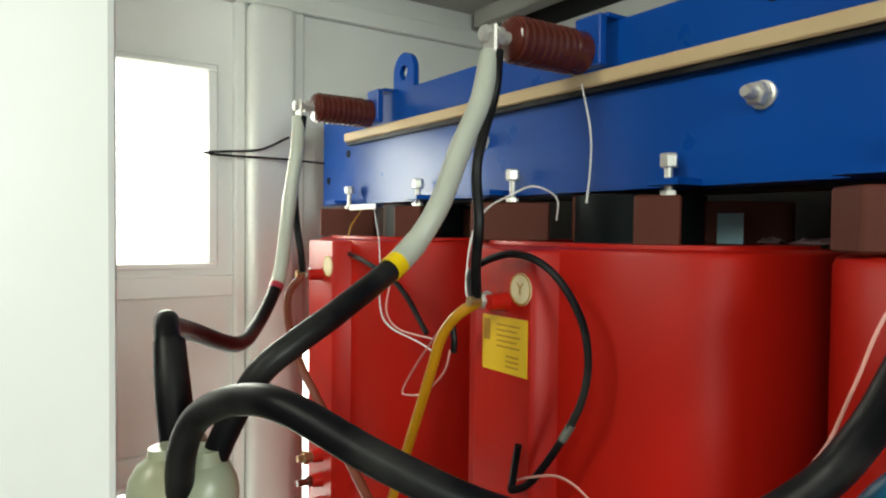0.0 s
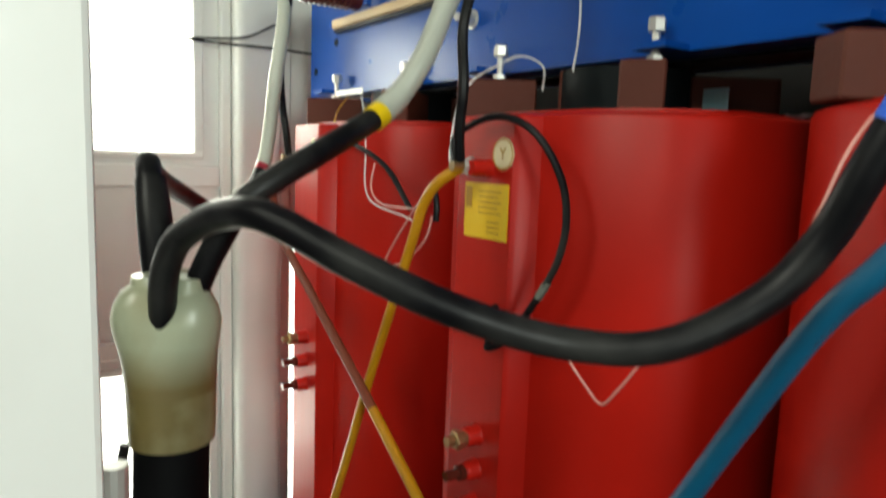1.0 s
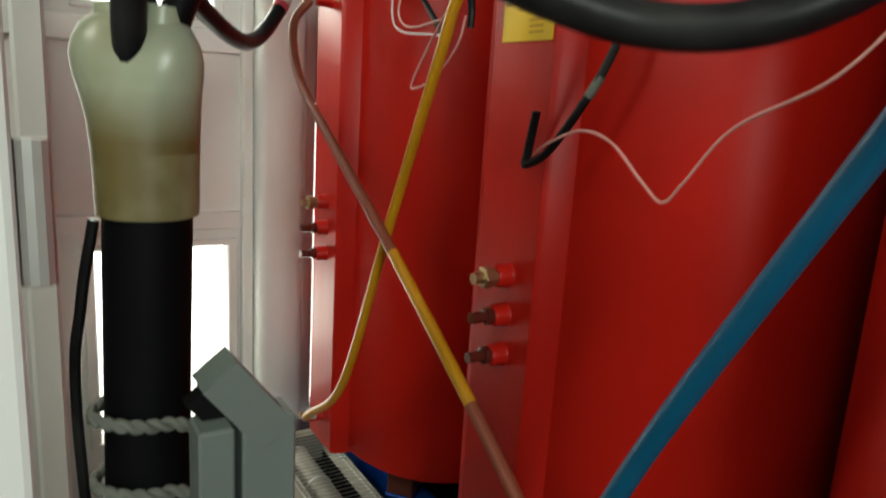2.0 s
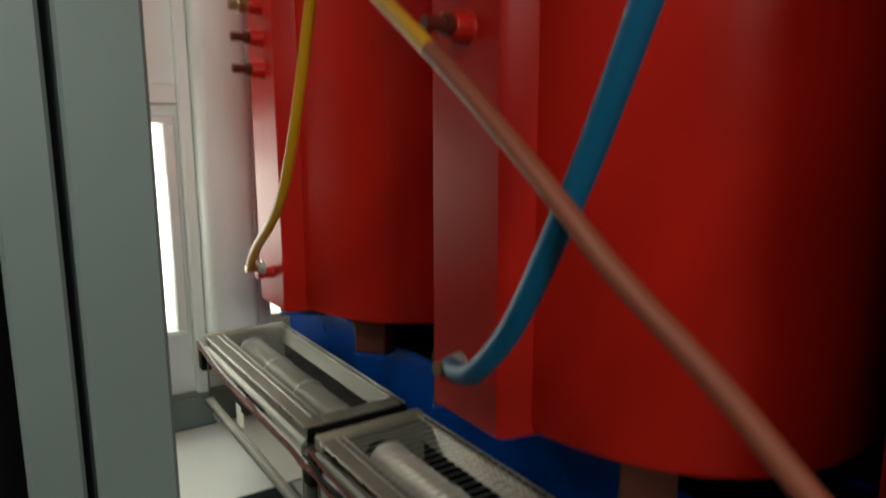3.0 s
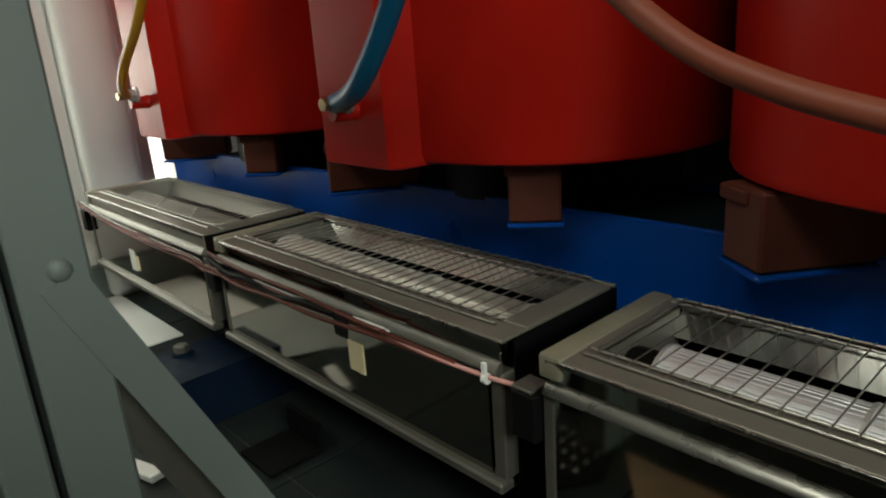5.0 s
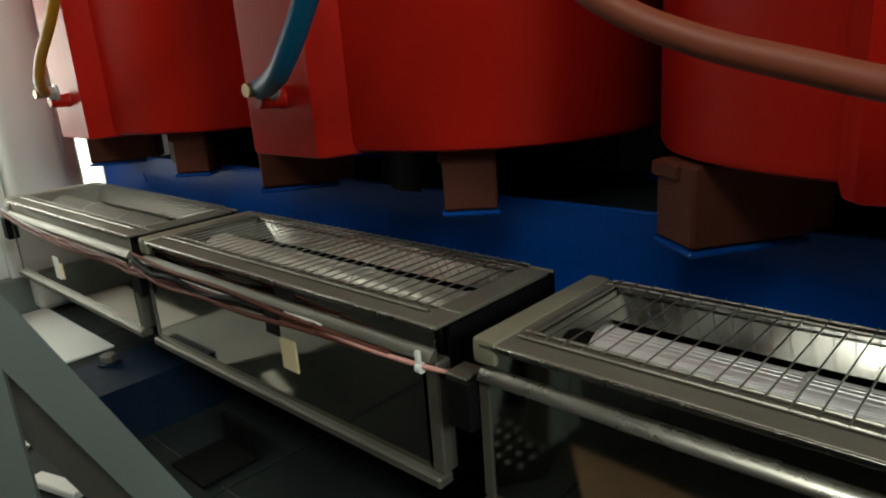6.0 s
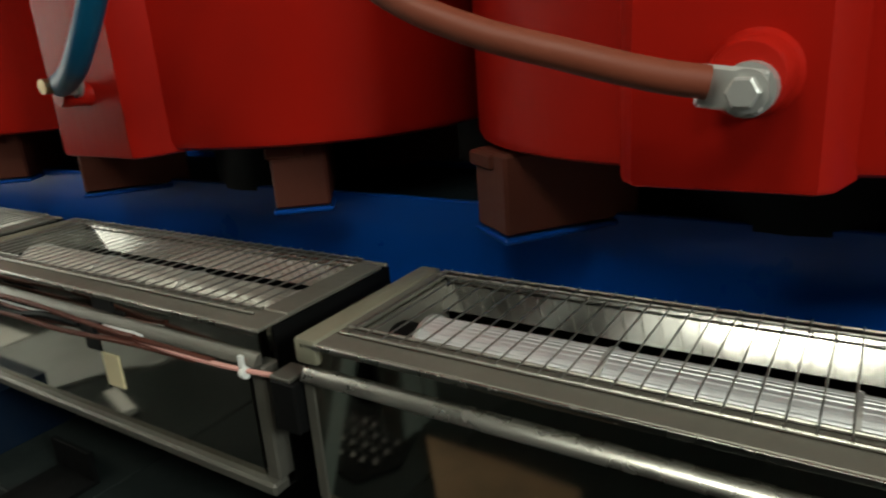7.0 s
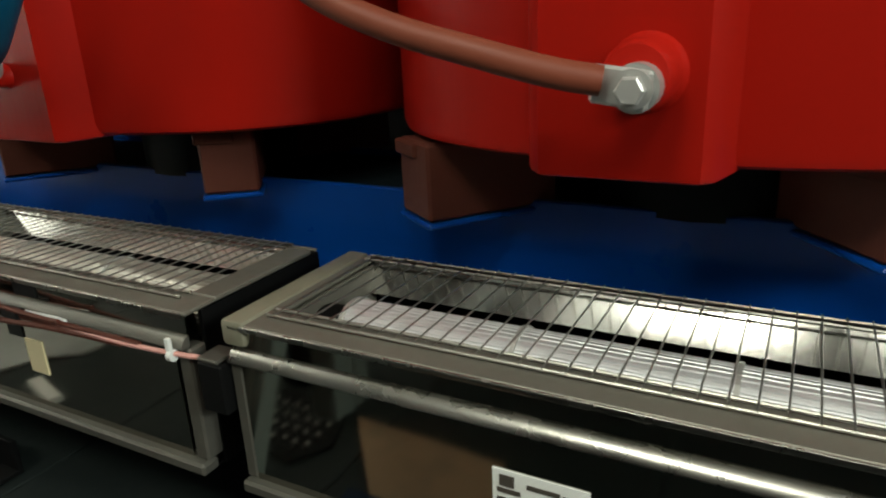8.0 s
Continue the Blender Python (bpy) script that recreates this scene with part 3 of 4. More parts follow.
cable([(0.05, -0.50, 1.30), (0.080, -0.508, 1.385), (0.103, -0.504, 1.431), (0.134, -0.493, 1.457), (0.195, -0.477, 1.478), (0.258, -0.457, 1.480), (0.326, -0.405, 1.445), (0.385, -0.337, 1.409), (0.432, -0.255, 1.383),
       (0.491, -0.197, 1.388), (0.541, -0.138, 1.432), (0.572, -0.112, 1.485), (0.600, -0.112, 1.545), (0.640, -0.095, 1.65), (0.685, -0.07, 1.79), (0.712, -0.047, 1.900)], BLUETAPE, 0.82, "black power cable with blue tape and grey sleeve")

boot = thing("cable_breakout", "olive grey heat-shrink breakout boot on thick black cable", "cable boot")
bm = bmesh.new()
rings = []
for r, z, lobe in ((0.0500, 1.262, 0.0), (0.0515, 1.290, 0.02), (0.0535, 1.312, 0.06), (0.0560, 1.332, 0.11), (0.0565, 1.348, 0.14), (0.0520, 1.364, 0.18), (0.0440, 1.378, 0.22), (0.0330, 1.388, 0.22), (0.0120, 1.392, 0.0)):
    rings.append([bm.verts.new((BX + r * (1 + lobe * math.cos(3 * (a - 0.55))) * math.cos(a), BY + r * (1 + lobe * math.cos(3 * (a - 0.55))) * math.sin(a), z)) for a in (2 * math.pi * k / 48 for k in range(48))])
for a, b in zip(rings, rings[1:]):
    for k in range(48):
        bm.faces.new((a[k], a[(k + 1) % 48], b[(k + 1) % 48], b[k]))
bm.faces.new(rings[-1])
part("shoulder", bm, BOOT, boot, "olive grey moulded shoulder", True)
part("lower_sleeve", lathe([(0.043, 1.198), (0.0480, 1.1995), (0.0487, 1.215), (0.0492, 1.24), (0.0500, 1.262)], Matrix.Translation((BX, BY, 0)), 48), BOOTB, boot, "brownish glue-stained lower sleeve", True)
for a in (0.55, 0.55 + 2 * math.pi / 3, 0.55 + 4 * math.pi / 3):
    px, py = math.cos(a) * 0.030, math.sin(a) * 0.022
    part("finger", hose([(BX + px * 0.8, BY + py * 0.8, 1.32), (BX + px, BY + py, 1.365), (BX + px * 1.15, BY + py * 1.15, 1.397)], lambda u: 0.028 - 0.0115 * u, 20), BOOT, boot, "", True)
part("core_shrink", hose([(0.017, -0.489, 1.365), (0.002, -0.494, 1.41), (-0.018, -0.495, 1.462), (-0.040, -0.493, 1.500)], lambda u: 0.0225 - 0.004 * u, 18), BLACK, boot, "thick black shrink tube", True)
trunk = thing("trunk_cable", "thick black three-core cable rising from the floor", "cable")
part("jacket", hose([(BX, BY, 1.22), (BX + 0.002, BY - 0.008, 0.9), (BX + 0.006, BY - 0.012, 0.5), (BX + 0.01, BY - 0.01, 0.0)], 0.0425, 24), TRUNK, trunk, "", True)
part("earth_lead", hose([(BX - 0.03, BY - 0.047, 1.19), (BX - 0.035, BY - 0.062, 1.10), (BX - 0.05, BY - 0.07, 0.98), (BX - 0.03, BY - 0.06, 0.6), (BX - 0.05, BY - 0.08, 0.02)], 0.006, 8), BLACK, trunk, "black earth lead", True)


def rope_tie(z):
    r = thing("rope_tie", "twisted grey rope tie round cable and post", "rope", "rope ties")
    base = [(0.148, -0.450, z - 0.004), (0.110, -0.455, z - 0.002), (0.083, -0.475, z), (0.084, -0.510, z + 0.004), (0.066, -0.540, z + 0.006), (0.030, -0.550, z + 0.002), (-0.012, -0.52, z), (-0.015, -0.48, z), (0.03, -0.446, z), (0.10, -0.438, z), (0.148, -0.436, z)]
    line = smooth_line(base, 14)
    for ph in (0, math.pi):
        tw = []
        for k, q in enumerate(line):
            a = k * 0.55 + ph
            tw.append(q + Vector((0.003 * math.cos(a), 0.0, 0.0038 * math.sin(a))))
        part("strand", hose(None, 0.0042, 7, line=tw), ROPE, r, "", True)


rope_tie(0.990)
rope_tie(0.914)

# ---- grey support post with braces ----
post = thing("support_post", "grey painted steel post with diagonal braces", "steel post")
part("channel_face", abox((0.150, -0.440, 0.0), (0.195, -0.390, 1.034), 0.0025), GREY, post)
part("side_flange", abox((0.150, -0.478, 0.0), (0.193, -0.446, 1.03), 0.0025), GREY, post)
# dark strip behind the slit: the slit's shade put into the colour
part("dark_slit_back", abox((0.150, -0.446, 0.0), (0.165, -0.440, 1.02)), DARK, post)


def strap(a, b, width, x0, x1):
    """A flat bar in a plane of constant x from a to b in y and z."""
    a, b = Vector(a), Vector(b)
    d = (b - a).normalized()
    s = Vector((-d.y, d.x)) * width / 2
    bm = bmesh.new()
    q = [a + s, b + s, b - s, a - s]
    lo = [bm.verts.new((x0, p.x, p.y)) for p in q]
    hi = [bm.verts.new((x1, p.x, p.y)) for p in q]
    bm.faces.new(lo)
    bm.faces.new(hi[::-1])
    for k in range(4):
        bm.faces.new((lo[k], hi[k], hi[(k + 1) % 4], lo[(k + 1) % 4]))
    bmesh.ops.recalc_face_normals(bm, faces=bm.faces)
    return bm


# added dark plate that blacks out the gap between brace and flange
part("dark_gap_fill", strap((-0.435, 1.015), (-0.470, 1.058), 0.034, 0.150, 0.168), DARK, post)
part("upper_brace", strap((-0.409, 1.017), (-0.460, 1.082), 0.038, 0.152, 0.1975), GREY, post)
part("lower_brace", strap((-0.412, 0.488), (-0.203, 0.02), 0.031, 0.180, 0.1975), GREY, post)
# the darker steel puts the strut's shade into its colour
part("slotted_strut", strap((-0.412, 0.432), (-0.228, 0.012), 0.028, 0.134, 0.140), GRIMESHADE, post, "slotted steel strut, shade put into its dark colour")
for k in range(7):
    a, b = (k * 0.066 + 0.036) / 0.46, (k * 0.066 + 0.064) / 0.46
    y0, z0, dy, dz = -0.412 + 0.0165, 0.432 + 0.0072, 0.184, -0.42
    part("strut_web", strap((y0 + dy * a, z0 + dz * a), (y0 + dy * min(b, 0.99), z0 + dz * min(b, 0.99)), 0.009, 0.134, 0.140), GRIMESHADE, post)
part("screw_head", lathe([(0.0085, 0), (0.0085, 0.002), (0.006, 0.005), (0.002, 0.006)], Matrix.Translation((0.195, -0.411, 0.495)) @ Matrix.Rotation(radians(90), 4, "Y"), 18), GREY, post, "round painted screw head", True)


# ---- delta link tubes ----
def link(points, bands, label, r, ends=(0, -1)):
    """A sleeved link between coil terminals; bands: list of (end of band 0..1, material)."""
    line = smooth_line(points, 12)
    t = thing("link_tube", label, "connection tube", "delta connection links")
    k0 = 0
    for end, mat in bands:
        k1 = max(k0 + 2, int(end * (len(line) - 1)))
        part("sleeve", hose(None, r, 16, line=line[k0:k1 + 1]), mat, t, "", True)
        k0 = k1
    for e in (line[k] for k in ends):
        part("terminal_nut", hexagon(along_y(e.x, e.y + 0.014, e.z), 0.013, 0.014), CHROME, t, "zinc hex nut")
        part("washer", lathe([(0.015, 0), (0.015, 0.004)], along_y(e.x, e.y + 0.018, e.z), 20), CHROME, t)
        part("stud", lathe([(0.008, 0), (0.008, 0.022)], along_y(e.x, e.y + 0.002, e.z), 12), BRASS, t)
    return t


link([(-0.022, -0.040, 1.528), (-0.055, -0.062, 1.500), (-0.085, -0.070, 1.460), (-0.113, -0.072, 1.395), (-0.245, -0.072, 1.126), (-0.42, -0.072, 0.765), (-0.590, -0.072, 0.625), (-0.650, -0.062, 0.585), (-0.695, -0.040, 0.569)], [(1.0, TUBEY)], "yellow insulated link tube between red coils", 0.0088)
link([(0.678, -0.040, 1.528), (0.635, -0.068, 1.505), (0.598, -0.080, 1.458), (0.551, -0.080, 1.395), (0.444, -0.075, 1.199), (0.384, -0.075, 1.085), (0.334, -0.074, 0.985), (0.270, -0.073, 0.845), (0.227, -0.073, 0.762), (0.164, -0.068, 0.662), (0.099, -0.062, 0.596), (0.050, -0.050, 0.574), (0.006, -0.036, 0.566)], [(1.0, TUBEB)], "teal blue insulated link tube between red coils", 0.0125)
link([(-0.72, -0.040, 1.528), (-0.735, -0.075, 1.47), (-0.66, -0.085, 1.355), (-0.445, -0.088, 1.225), (-0.215, -0.092, 1.097), (0.06, -0.096, 0.929), (0.213, -0.094, 0.820), (0.305, -0.090, 0.746), (0.40, -0.087, 0.682), (0.480, -0.083, 0.620), (0.540, -0.079, 0.591), (0.607, -0.073, 0.571), (0.648, -0.062, 0.559), (0.676, -0.052, 0.553)],
     [(0.315, TUBER), (0.385, TUBEY), (1.0, TUBER)], "brown insulated link tube with yellow section crossing the coils", 0.0095, (0,))
term = thing("link_lug", "tinned flat lug with hex bolt on red coil terminal", "cable lug")
bm = abox((-0.026, -0.052, -0.0118), (0.010, -0.047, 0.0118), 0.002)
bm.transform(pose(0.695, 0, 0.548, 0, 8, 0))
part("tongue", bm, CHROME, term)
part("washer", lathe([(0.0120, 0), (0.0120, 0.003)], along_y(0.695, -0.052, 0.548), 24), CHROME, term)
part("bolt_head", hexagon(along_y(0.695, -0.055, 0.548), 0.0090, 0.008), CHROME, term)
part("spacer", lathe([(0.015, 0), (0.015, 0.02)], along_y(0.695, -0.028, 0.548), 20), CHROME, term)


# ---- black leads and thin sensor wires ----
def wire(name, pts, r, mat, label, group="", step=8, seg=8):
    ob = part(name, hose(pts, r, seg, step), mat, None, "", True)
    return tagged(ob, label, "wire", group)


for x, tx in ((INS[0], -0.715), (INS[1], -0.022), (INS[2], 0.678)):
    wire("jumper_lead", [(x + 0.018, -0.040, 1.905), (x + 0.022, -0.05, 1.84), (x - 0.005 + (tx - x) * 0.3, -0.055, 1.74), (x + (tx - x) * 0.5 + 0.012, -0.06, 1.65), (tx + 0.01, -0.055, 1.585), (tx, -0.045, 1.535)], 0.0085, BLACK, "black jumper lead from insulator to coil terminal", "jumper leads")
wire("earth_loop", [(-0.028, -0.05, 1.530), (-0.040, -0.04, 1.575), (0.042, -0.028, 1.603), (0.118, -0.015, 1.577), (0.160, 0.005, 1.497), (0.154, 0.005, 1.400), (0.092, -0.018, 1.285), (0.052, -0.03, 1.253), (0.050, -0.028, 1.268), (0.061, -0.028, 1.322)], 0.0058, BLACK, "black lead hanging in a loop on red coil", "loose leads")
tagged(part("sleeve_mark", hose([(0.141, 0.001, 1.368), (0.128, -0.005, 1.343)], 0.0063, 10), ROPE, None, "", True), "short pale sleeve on black looped lead", "wire marker")
wire("earth_loop", [(-0.795, 0.060, 1.607), (-0.717, 0.050, 1.588), (-0.497, 0.020, 1.560), (-0.363, 0.020, 1.517), (-0.266, 0.020, 1.440)], 0.0055, BLACK, "black lead hanging across red coil", "loose leads")
wire("earth_loop", [(-0.110, -0.030, 1.484), (-0.103, -0.030, 1.457), (-0.104, -0.030, 1.433)], 0.0055, BLACK, "short black lead end beside yellow tube", "loose leads")
wire("wall_cord", [(-1.120, 0.195, 1.835), (-1.180, 0.079, 1.846), (-1.250, -0.071, 1.853), (-1.285, -0.128, 1.861), (-1.260, -0.068, 1.866), (-1.200, 0.016, 1.872), (-1.130, 0.081, 1.907)], 0.0035, BLACK, "thin black cord bent over to the end wall", "loose leads")
wire("sensor_wire", [(-0.667, 0.120, 1.686), (-0.514, 0.050, 1.619), (-0.451, 0.020, 1.548), (-0.413, 0.000, 1.475), (-0.355, -0.010, 1.444), (-0.232, -0.020, 1.432), (-0.160, -0.030, 1.424)], 0.0017, PALE, "thin white sensor wire hanging on red coil", "sensor wires", seg=6)
wire("sensor_wire", [(-0.374, 0.000, 1.525), (-0.369, -0.010, 1.474), (-0.304, -0.020, 1.447), (-0.154, -0.040, 1.450)], 0.0017, PINK, "thin pink sensor wire curving to yellow tube", "sensor wires", seg=6)
wire("sensor_wire", [(-0.714, 0.110, 1.684), (-0.690, 0.070, 1.644), (-0.700, 0.060, 1.595)], 0.0017, TUBEY, "thin yellow sensor wire from paper tag", "sensor wires", seg=6)
wire("sensor_wire", [(-0.091, -0.060, 1.484), (-0.167, -0.060, 1.411), (-0.218, -0.060, 1.352), (-0.200, -0.060, 1.346), (-0.148, -0.060, 1.361), (-0.089, -0.060, 1.406), (-0.071, -0.060, 1.445)], 0.0017, PINK, "thin pink sensor wire looped beside yellow tube", "sensor wires", seg=6)
wire("sensor_wire", [(-0.011, 0.110, 1.655), (-0.002, 0.100, 1.692), (-0.046, 0.090, 1.712), (-0.081, 0.070, 1.698), (-0.125, 0.050, 1.673), (-0.125, 0.020, 1.625), (-0.085, -0.020, 1.542), (-0.042, -0.040, 1.524)], 0.0017, PALE, "thin white sensor wire arching over the blocks", "sensor wires", seg=6)
wire("sensor_wire", [(-0.003, 0.155, 1.883), (0.023, 0.150, 1.804), (0.029, 0.145, 1.739), (0.046, 0.120, 1.682)], 0.0017, PALE, "thin white sensor wire down the blue beam", "sensor wires", seg=6)
tagged(part("paper_tag", abox((-0.764, 0.1005, 1.685), (-0.624, 0.1020, 1.698)), PAPER), "small white paper tag tied at the support block", "tag")
wire("sensor_wire", [(0.05, -0.02, 1.265), (0.093, -0.03, 1.285), (0.150, -0.03, 1.303), (0.200, -0.03, 1.293), (0.250, -0.03, 1.256), (0.281, -0.03, 1.238), (0.305, -0.03, 1.262), (0.352, -0.03, 1.318), (0.440, -0.03, 1.365), (0.495, -0.03, 1.43), (0.523, -0.03, 1.498), (0.548, -0.02, 1.575), (0.58, 0.05, 1.66)], 0.0018, PINK, "thin pink sensor wire drooping across red coils", "sensor wires", seg=6)

# scraps of plastic wrap left behind the top rims
rag = random.Random(7)


def crumpled(x0, x1, y0, z0, h, n=14):
    bm = bmesh.new()
    rows = [[bm.verts.new((x0 + (x1 - x0) * k / n + rag.uniform(-0.004, 0.004), y0 + 0.018 * r + rag.uniform(-0.007, 0.007), z0 + h * (1 - abs(r - 1.5) / 1.8) * rag.uniform(0.3, 1.0))) for k in range(n + 1)] for r in range(4)]
    for a, b in zip(rows, rows[1:]):
        for k in range(n):
            bm.faces.new((a[k], a[k + 1], b[k + 1], b[k]))
    return bm


tagged(part("plastic_scrap", crumpled(0.134, 0.199, 0.40, TOP + 0.006, 0.022), PINKW, None, "", True), "crumpled pale pink plastic wrap on the coil rim", "plastic scrap", "plastic scraps")
tagged(part("plastic_scrap", crumpled(0.223, 0.285, 0.40, TOP + 0.006, 0.018), PINKW, None, "", True), "crumpled pale pink plastic wrap on the coil rim", "plastic scrap", "plastic scraps")
tagged(part("plastic_sheet", abox((0.114, 0.350, TOP + 0.006), (0.172, 0.3525, 1.670), 0.0008), SKYB), "pale blue plastic sheet standing behind the coil", "plastic sheet")

# ---- cooling fans ----
FY0, FY1, FZ0, FZ1 = -0.066, 0.137, 0.165, 0.342
FL = 0.640


BLADES = [mesh_of("blade", abox((-(FL - 0.12) / 2, -0.0019, 0.0300), ((FL - 0.12) / 2, 0.0019, 0.0353), 0.0009), k) for k in (DULL, DUSTY, IMPEL)]


def make_fan(x0, lid):
    f = thing("cooling_fan", "long stainless steel cross-flow cooling fan with wire guard on top", "cooling fan", "row of cooling fans", at=(x0, 0, 0))
    L = FL
    part("front_panel", abox((0.014, FY0, FZ0 + 0.014), (L - 0.022, FY0 + 0.0015, FZ1 - 0.037)), STEEL, f, "polished stainless front sheet")
    part("front_ridge", extrude_x([(FY0 + 0.004, FZ1 - 0.037), (FY0 - 0.006, FZ1 - 0.037), (FY0 - 0.0072, FZ1 - 0.0355), (FY0 - 0.0065, FZ1 - 0.0335), (FY0 - 0.001, FZ1 - 0.0265), (FY0 + 0.004, FZ1 - 0.025)], 0.004, L - 0.004), (DULL, GRIMESHADE, RIDGE)[lid], f, "folded polished steel bead" if lid == 2 else "", True)
    part("front_upper_strip", abox((0.004, FY0 + 0.003, FZ1 - 0.025), (L - 0.004, FY0 + 0.0045, FZ1 - 0.006)), STEEL if lid else DULL, f, "dark reflecting steel strip" if lid else "dusty steel strip")
    part("flange_edge", abox((0.004, FY0 - 0.002, FZ1 - 0.006), (L - 0.004, FY0 + 0.0005, FZ1 - 0.0005), 0.0011, 3), RIDGE, f, "bright folded flange edge", True)
    part("bottom_flange", abox((0.0, FY0 - 0.010, FZ0), (L, FY0 + 0.012, FZ0 + 0.014), 0.003), GRIMESHADE, f, "dusty bottom flange")
    part("top_front_flange", abox((0.0, FY0, FZ1 - 0.004), (L, FY0 + 0.040, FZ1), 0.0012), DULL, f, "dusty steel top flange")
    part("top_back_flange", abox((0.0, FY1 - 0.006, FZ1 - 0.004), (L, FY1, FZ1), 0.0012), DULL, f)
    part("top_end_flange", abox((0.0, FY0 + 0.040, FZ1 - 0.004), (0.034, FY1 - 0.012, FZ1 + 0.001), 0.0012), DULL, f)
    part("top_end_flange", abox((L - 0.034, FY0 + 0.040, FZ1 - 0.004), (L, FY1 - 0.012, FZ1 + 0.001), 0.0012), DULL, f)
    part("corner_post", abox((L - 0.018, FY0 - 0.001, FZ0 + 0.014), (L, FY0 + 0.020, FZ1 - 0.038), 0.002), GRIMESHADE, f)
    part("corner_post", abox((0.0, FY0 - 0.001, FZ0 + 0.014), (0.014, FY0 + 0.020, FZ1 - 0.038), 0.002), GRIMESHADE, f)
    part("end_plate", abox((0.0, FY0 + 0.020, FZ0), (0.003, FY1, FZ1 - 0.005)), DARK, f)
    part("end_plate", abox((L - 0.003, FY0 + 0.020, FZ0), (L, FY1, FZ1 - 0.005)), DARK, f, "black end plate")
    part("back_panel", abox((0.003, FY1 - 0.0025, FZ0), (L - 0.003, FY1, FZ1 - 0.004)), DARK, f)
    part("bottom_panel", abox((0.003, FY0 + 0.012, FZ0), (L - 0.003, FY1 - 0.003, FZ0 + 0.002)), DARK, f)
    # inner scroll sheet behind the impeller
    bm = bmesh.new()
    prof = [(FY1 - 0.006, FZ1 - 0.005), (FY1 - 0.009, FZ1 - 0.009), (FY1 - 0.0255, FZ1 - 0.034)]
    lo = [bm.verts.new((0.034, y, z)) for y, z in prof]
    hi = [bm.verts.new((L - 0.034, y, z)) for y, z in prof]
    for k in range(len(prof) - 1):
        bm.faces.new((lo[k], lo[k + 1], hi[k + 1], hi[k]))
    part("scroll_sheet", bm, SCROLL if lid else DULL, f, "bent bright steel scroll sheet" if lid else "dusty bent scroll sheet", True)
    bm = bmesh.new()
    prof = [(FY0 + 0.039, FZ1 - 0.005), (FY0 + 0.041, FZ1 - 0.03), (FY0 + 0.040, FZ1 - 0.07)]
    lo = [bm.verts.new((0.034, y, z)) for y, z in prof]
    hi = [bm.verts.new((L - 0.034, y, z)) for y, z in prof]
    for k in range(len(prof) - 1):
        bm.faces.new((lo[k], hi[k], hi[k + 1], lo[k + 1]))
    part("guide_sheet", bm, DULL, f)
    part("inner_end", abox((0.034, FY0 + 0.046, FZ1 - 0.08), (0.036, FY1 - 0.012, FZ1 - 0.005)), DULL, f)
    part("inner_end", abox((L - 0.036, FY0 + 0.046, FZ1 - 0.08), (L - 0.034, FY1 - 0.012, FZ1 - 0.005)), DULL, f)
    # impeller: finned drum in sections, discs between
    iy, iz, r = 0.030, FZ1 - 0.041, 0.036
    axis = Matrix.Translation((0, iy, iz)) @ Matrix.Rotation(radians(90), 4, "Y")
    imp = part("impeller", lathe([(r * 0.965, 0.075), (r * 0.965, L - 0.045)], axis, 40), (DULL, DUSTY, IMPEL)[lid], f, "bright finned impeller drum" if lid == 2 else "dusty finned impeller drum", True)
    for k in range(40):
        w = new("blade", BLADES[lid])
        w.parent = imp
        w.matrix_basis = Matrix.Translation((L / 2 + 0.015, iy, iz)) @ Matrix.Rotation(2 * math.pi * k / 40, 4, "X")
    for k in range(4):
        x = 0.075 + k * (L - 0.12) / 3
        part("disc", lathe([(r * 1.04, x - 0.002), (r * 1.04, x + 0.002)], Matrix.Translation((0, iy, iz)) @ Matrix.Rotation(radians(90), 4, "Y"), 24), CHROME, imp)
    part("motor", lathe([(0.024, 0.036), (0.026, 0.040), (0.026, 0.066), (0.012, 0.070)], Matrix.Translation((0, iy, iz)) @ Matrix.Rotation(radians(90), 4, "Y"), 20), DARK, f, "black motor end", True)
    # wire guard
    g = part("guard_frame", hose([(0.03, FY0 + 0.024, FZ1 + 0.003), (L - 0.03, FY0 + 0.024, FZ1 + 0.003)], 0.0017, 8, 2), WIRE, f, "wire guard")
    for y in (FY0 + 0.037, FY1 - 0.020, FY1 - 0.008):
        part("guard_rail", hose([(0.03, y, FZ1 + 0.003), (L - 0.03, y, FZ1 + 0.003)], 0.0017, 8, 2), WIRE, g)
    me = mesh_of("guard_wire", hose([(0, FY0 + 0.022, FZ1 + 0.0052), (0, FY1 - 0.006, FZ1 + 0.0052)], 0.0008, 6, 1), WIRE, True)
    n = 32
    for k in range(n):
        w = new("guard_wire", me)
        w.parent = g
        w.location = (0.040 + k * (L - 0.08) / (n - 1), 0, 0)
    # black terminal box on the end
    part("terminal_box", abox((-0.032, FY0 - 0.012, FZ1 - 0.092), (-0.001, FY0 + 0.020, FZ1 - 0.040), 0.002), DARK, f, "small black terminal box")
    part("end_rail", abox((-0.004, FY0 - 0.002, FZ1 - 0.022), (0.022, FY1, FZ1 + 0.0035), 0.004, 2), RAIL, f, "pale rounded end rail", True)
    part("terminal_cap", abox((-0.0315, FY0 - 0.011, FZ1 - 0.040), (-0.006, FY0 + 0.018, FZ1 - 0.036), 0.001), GRIMESHADE, f)
    return f


fans = [make_fan(x, i) for i, x in enumerate((-1.033, -0.348, 0.343))]
sl = fans[2]
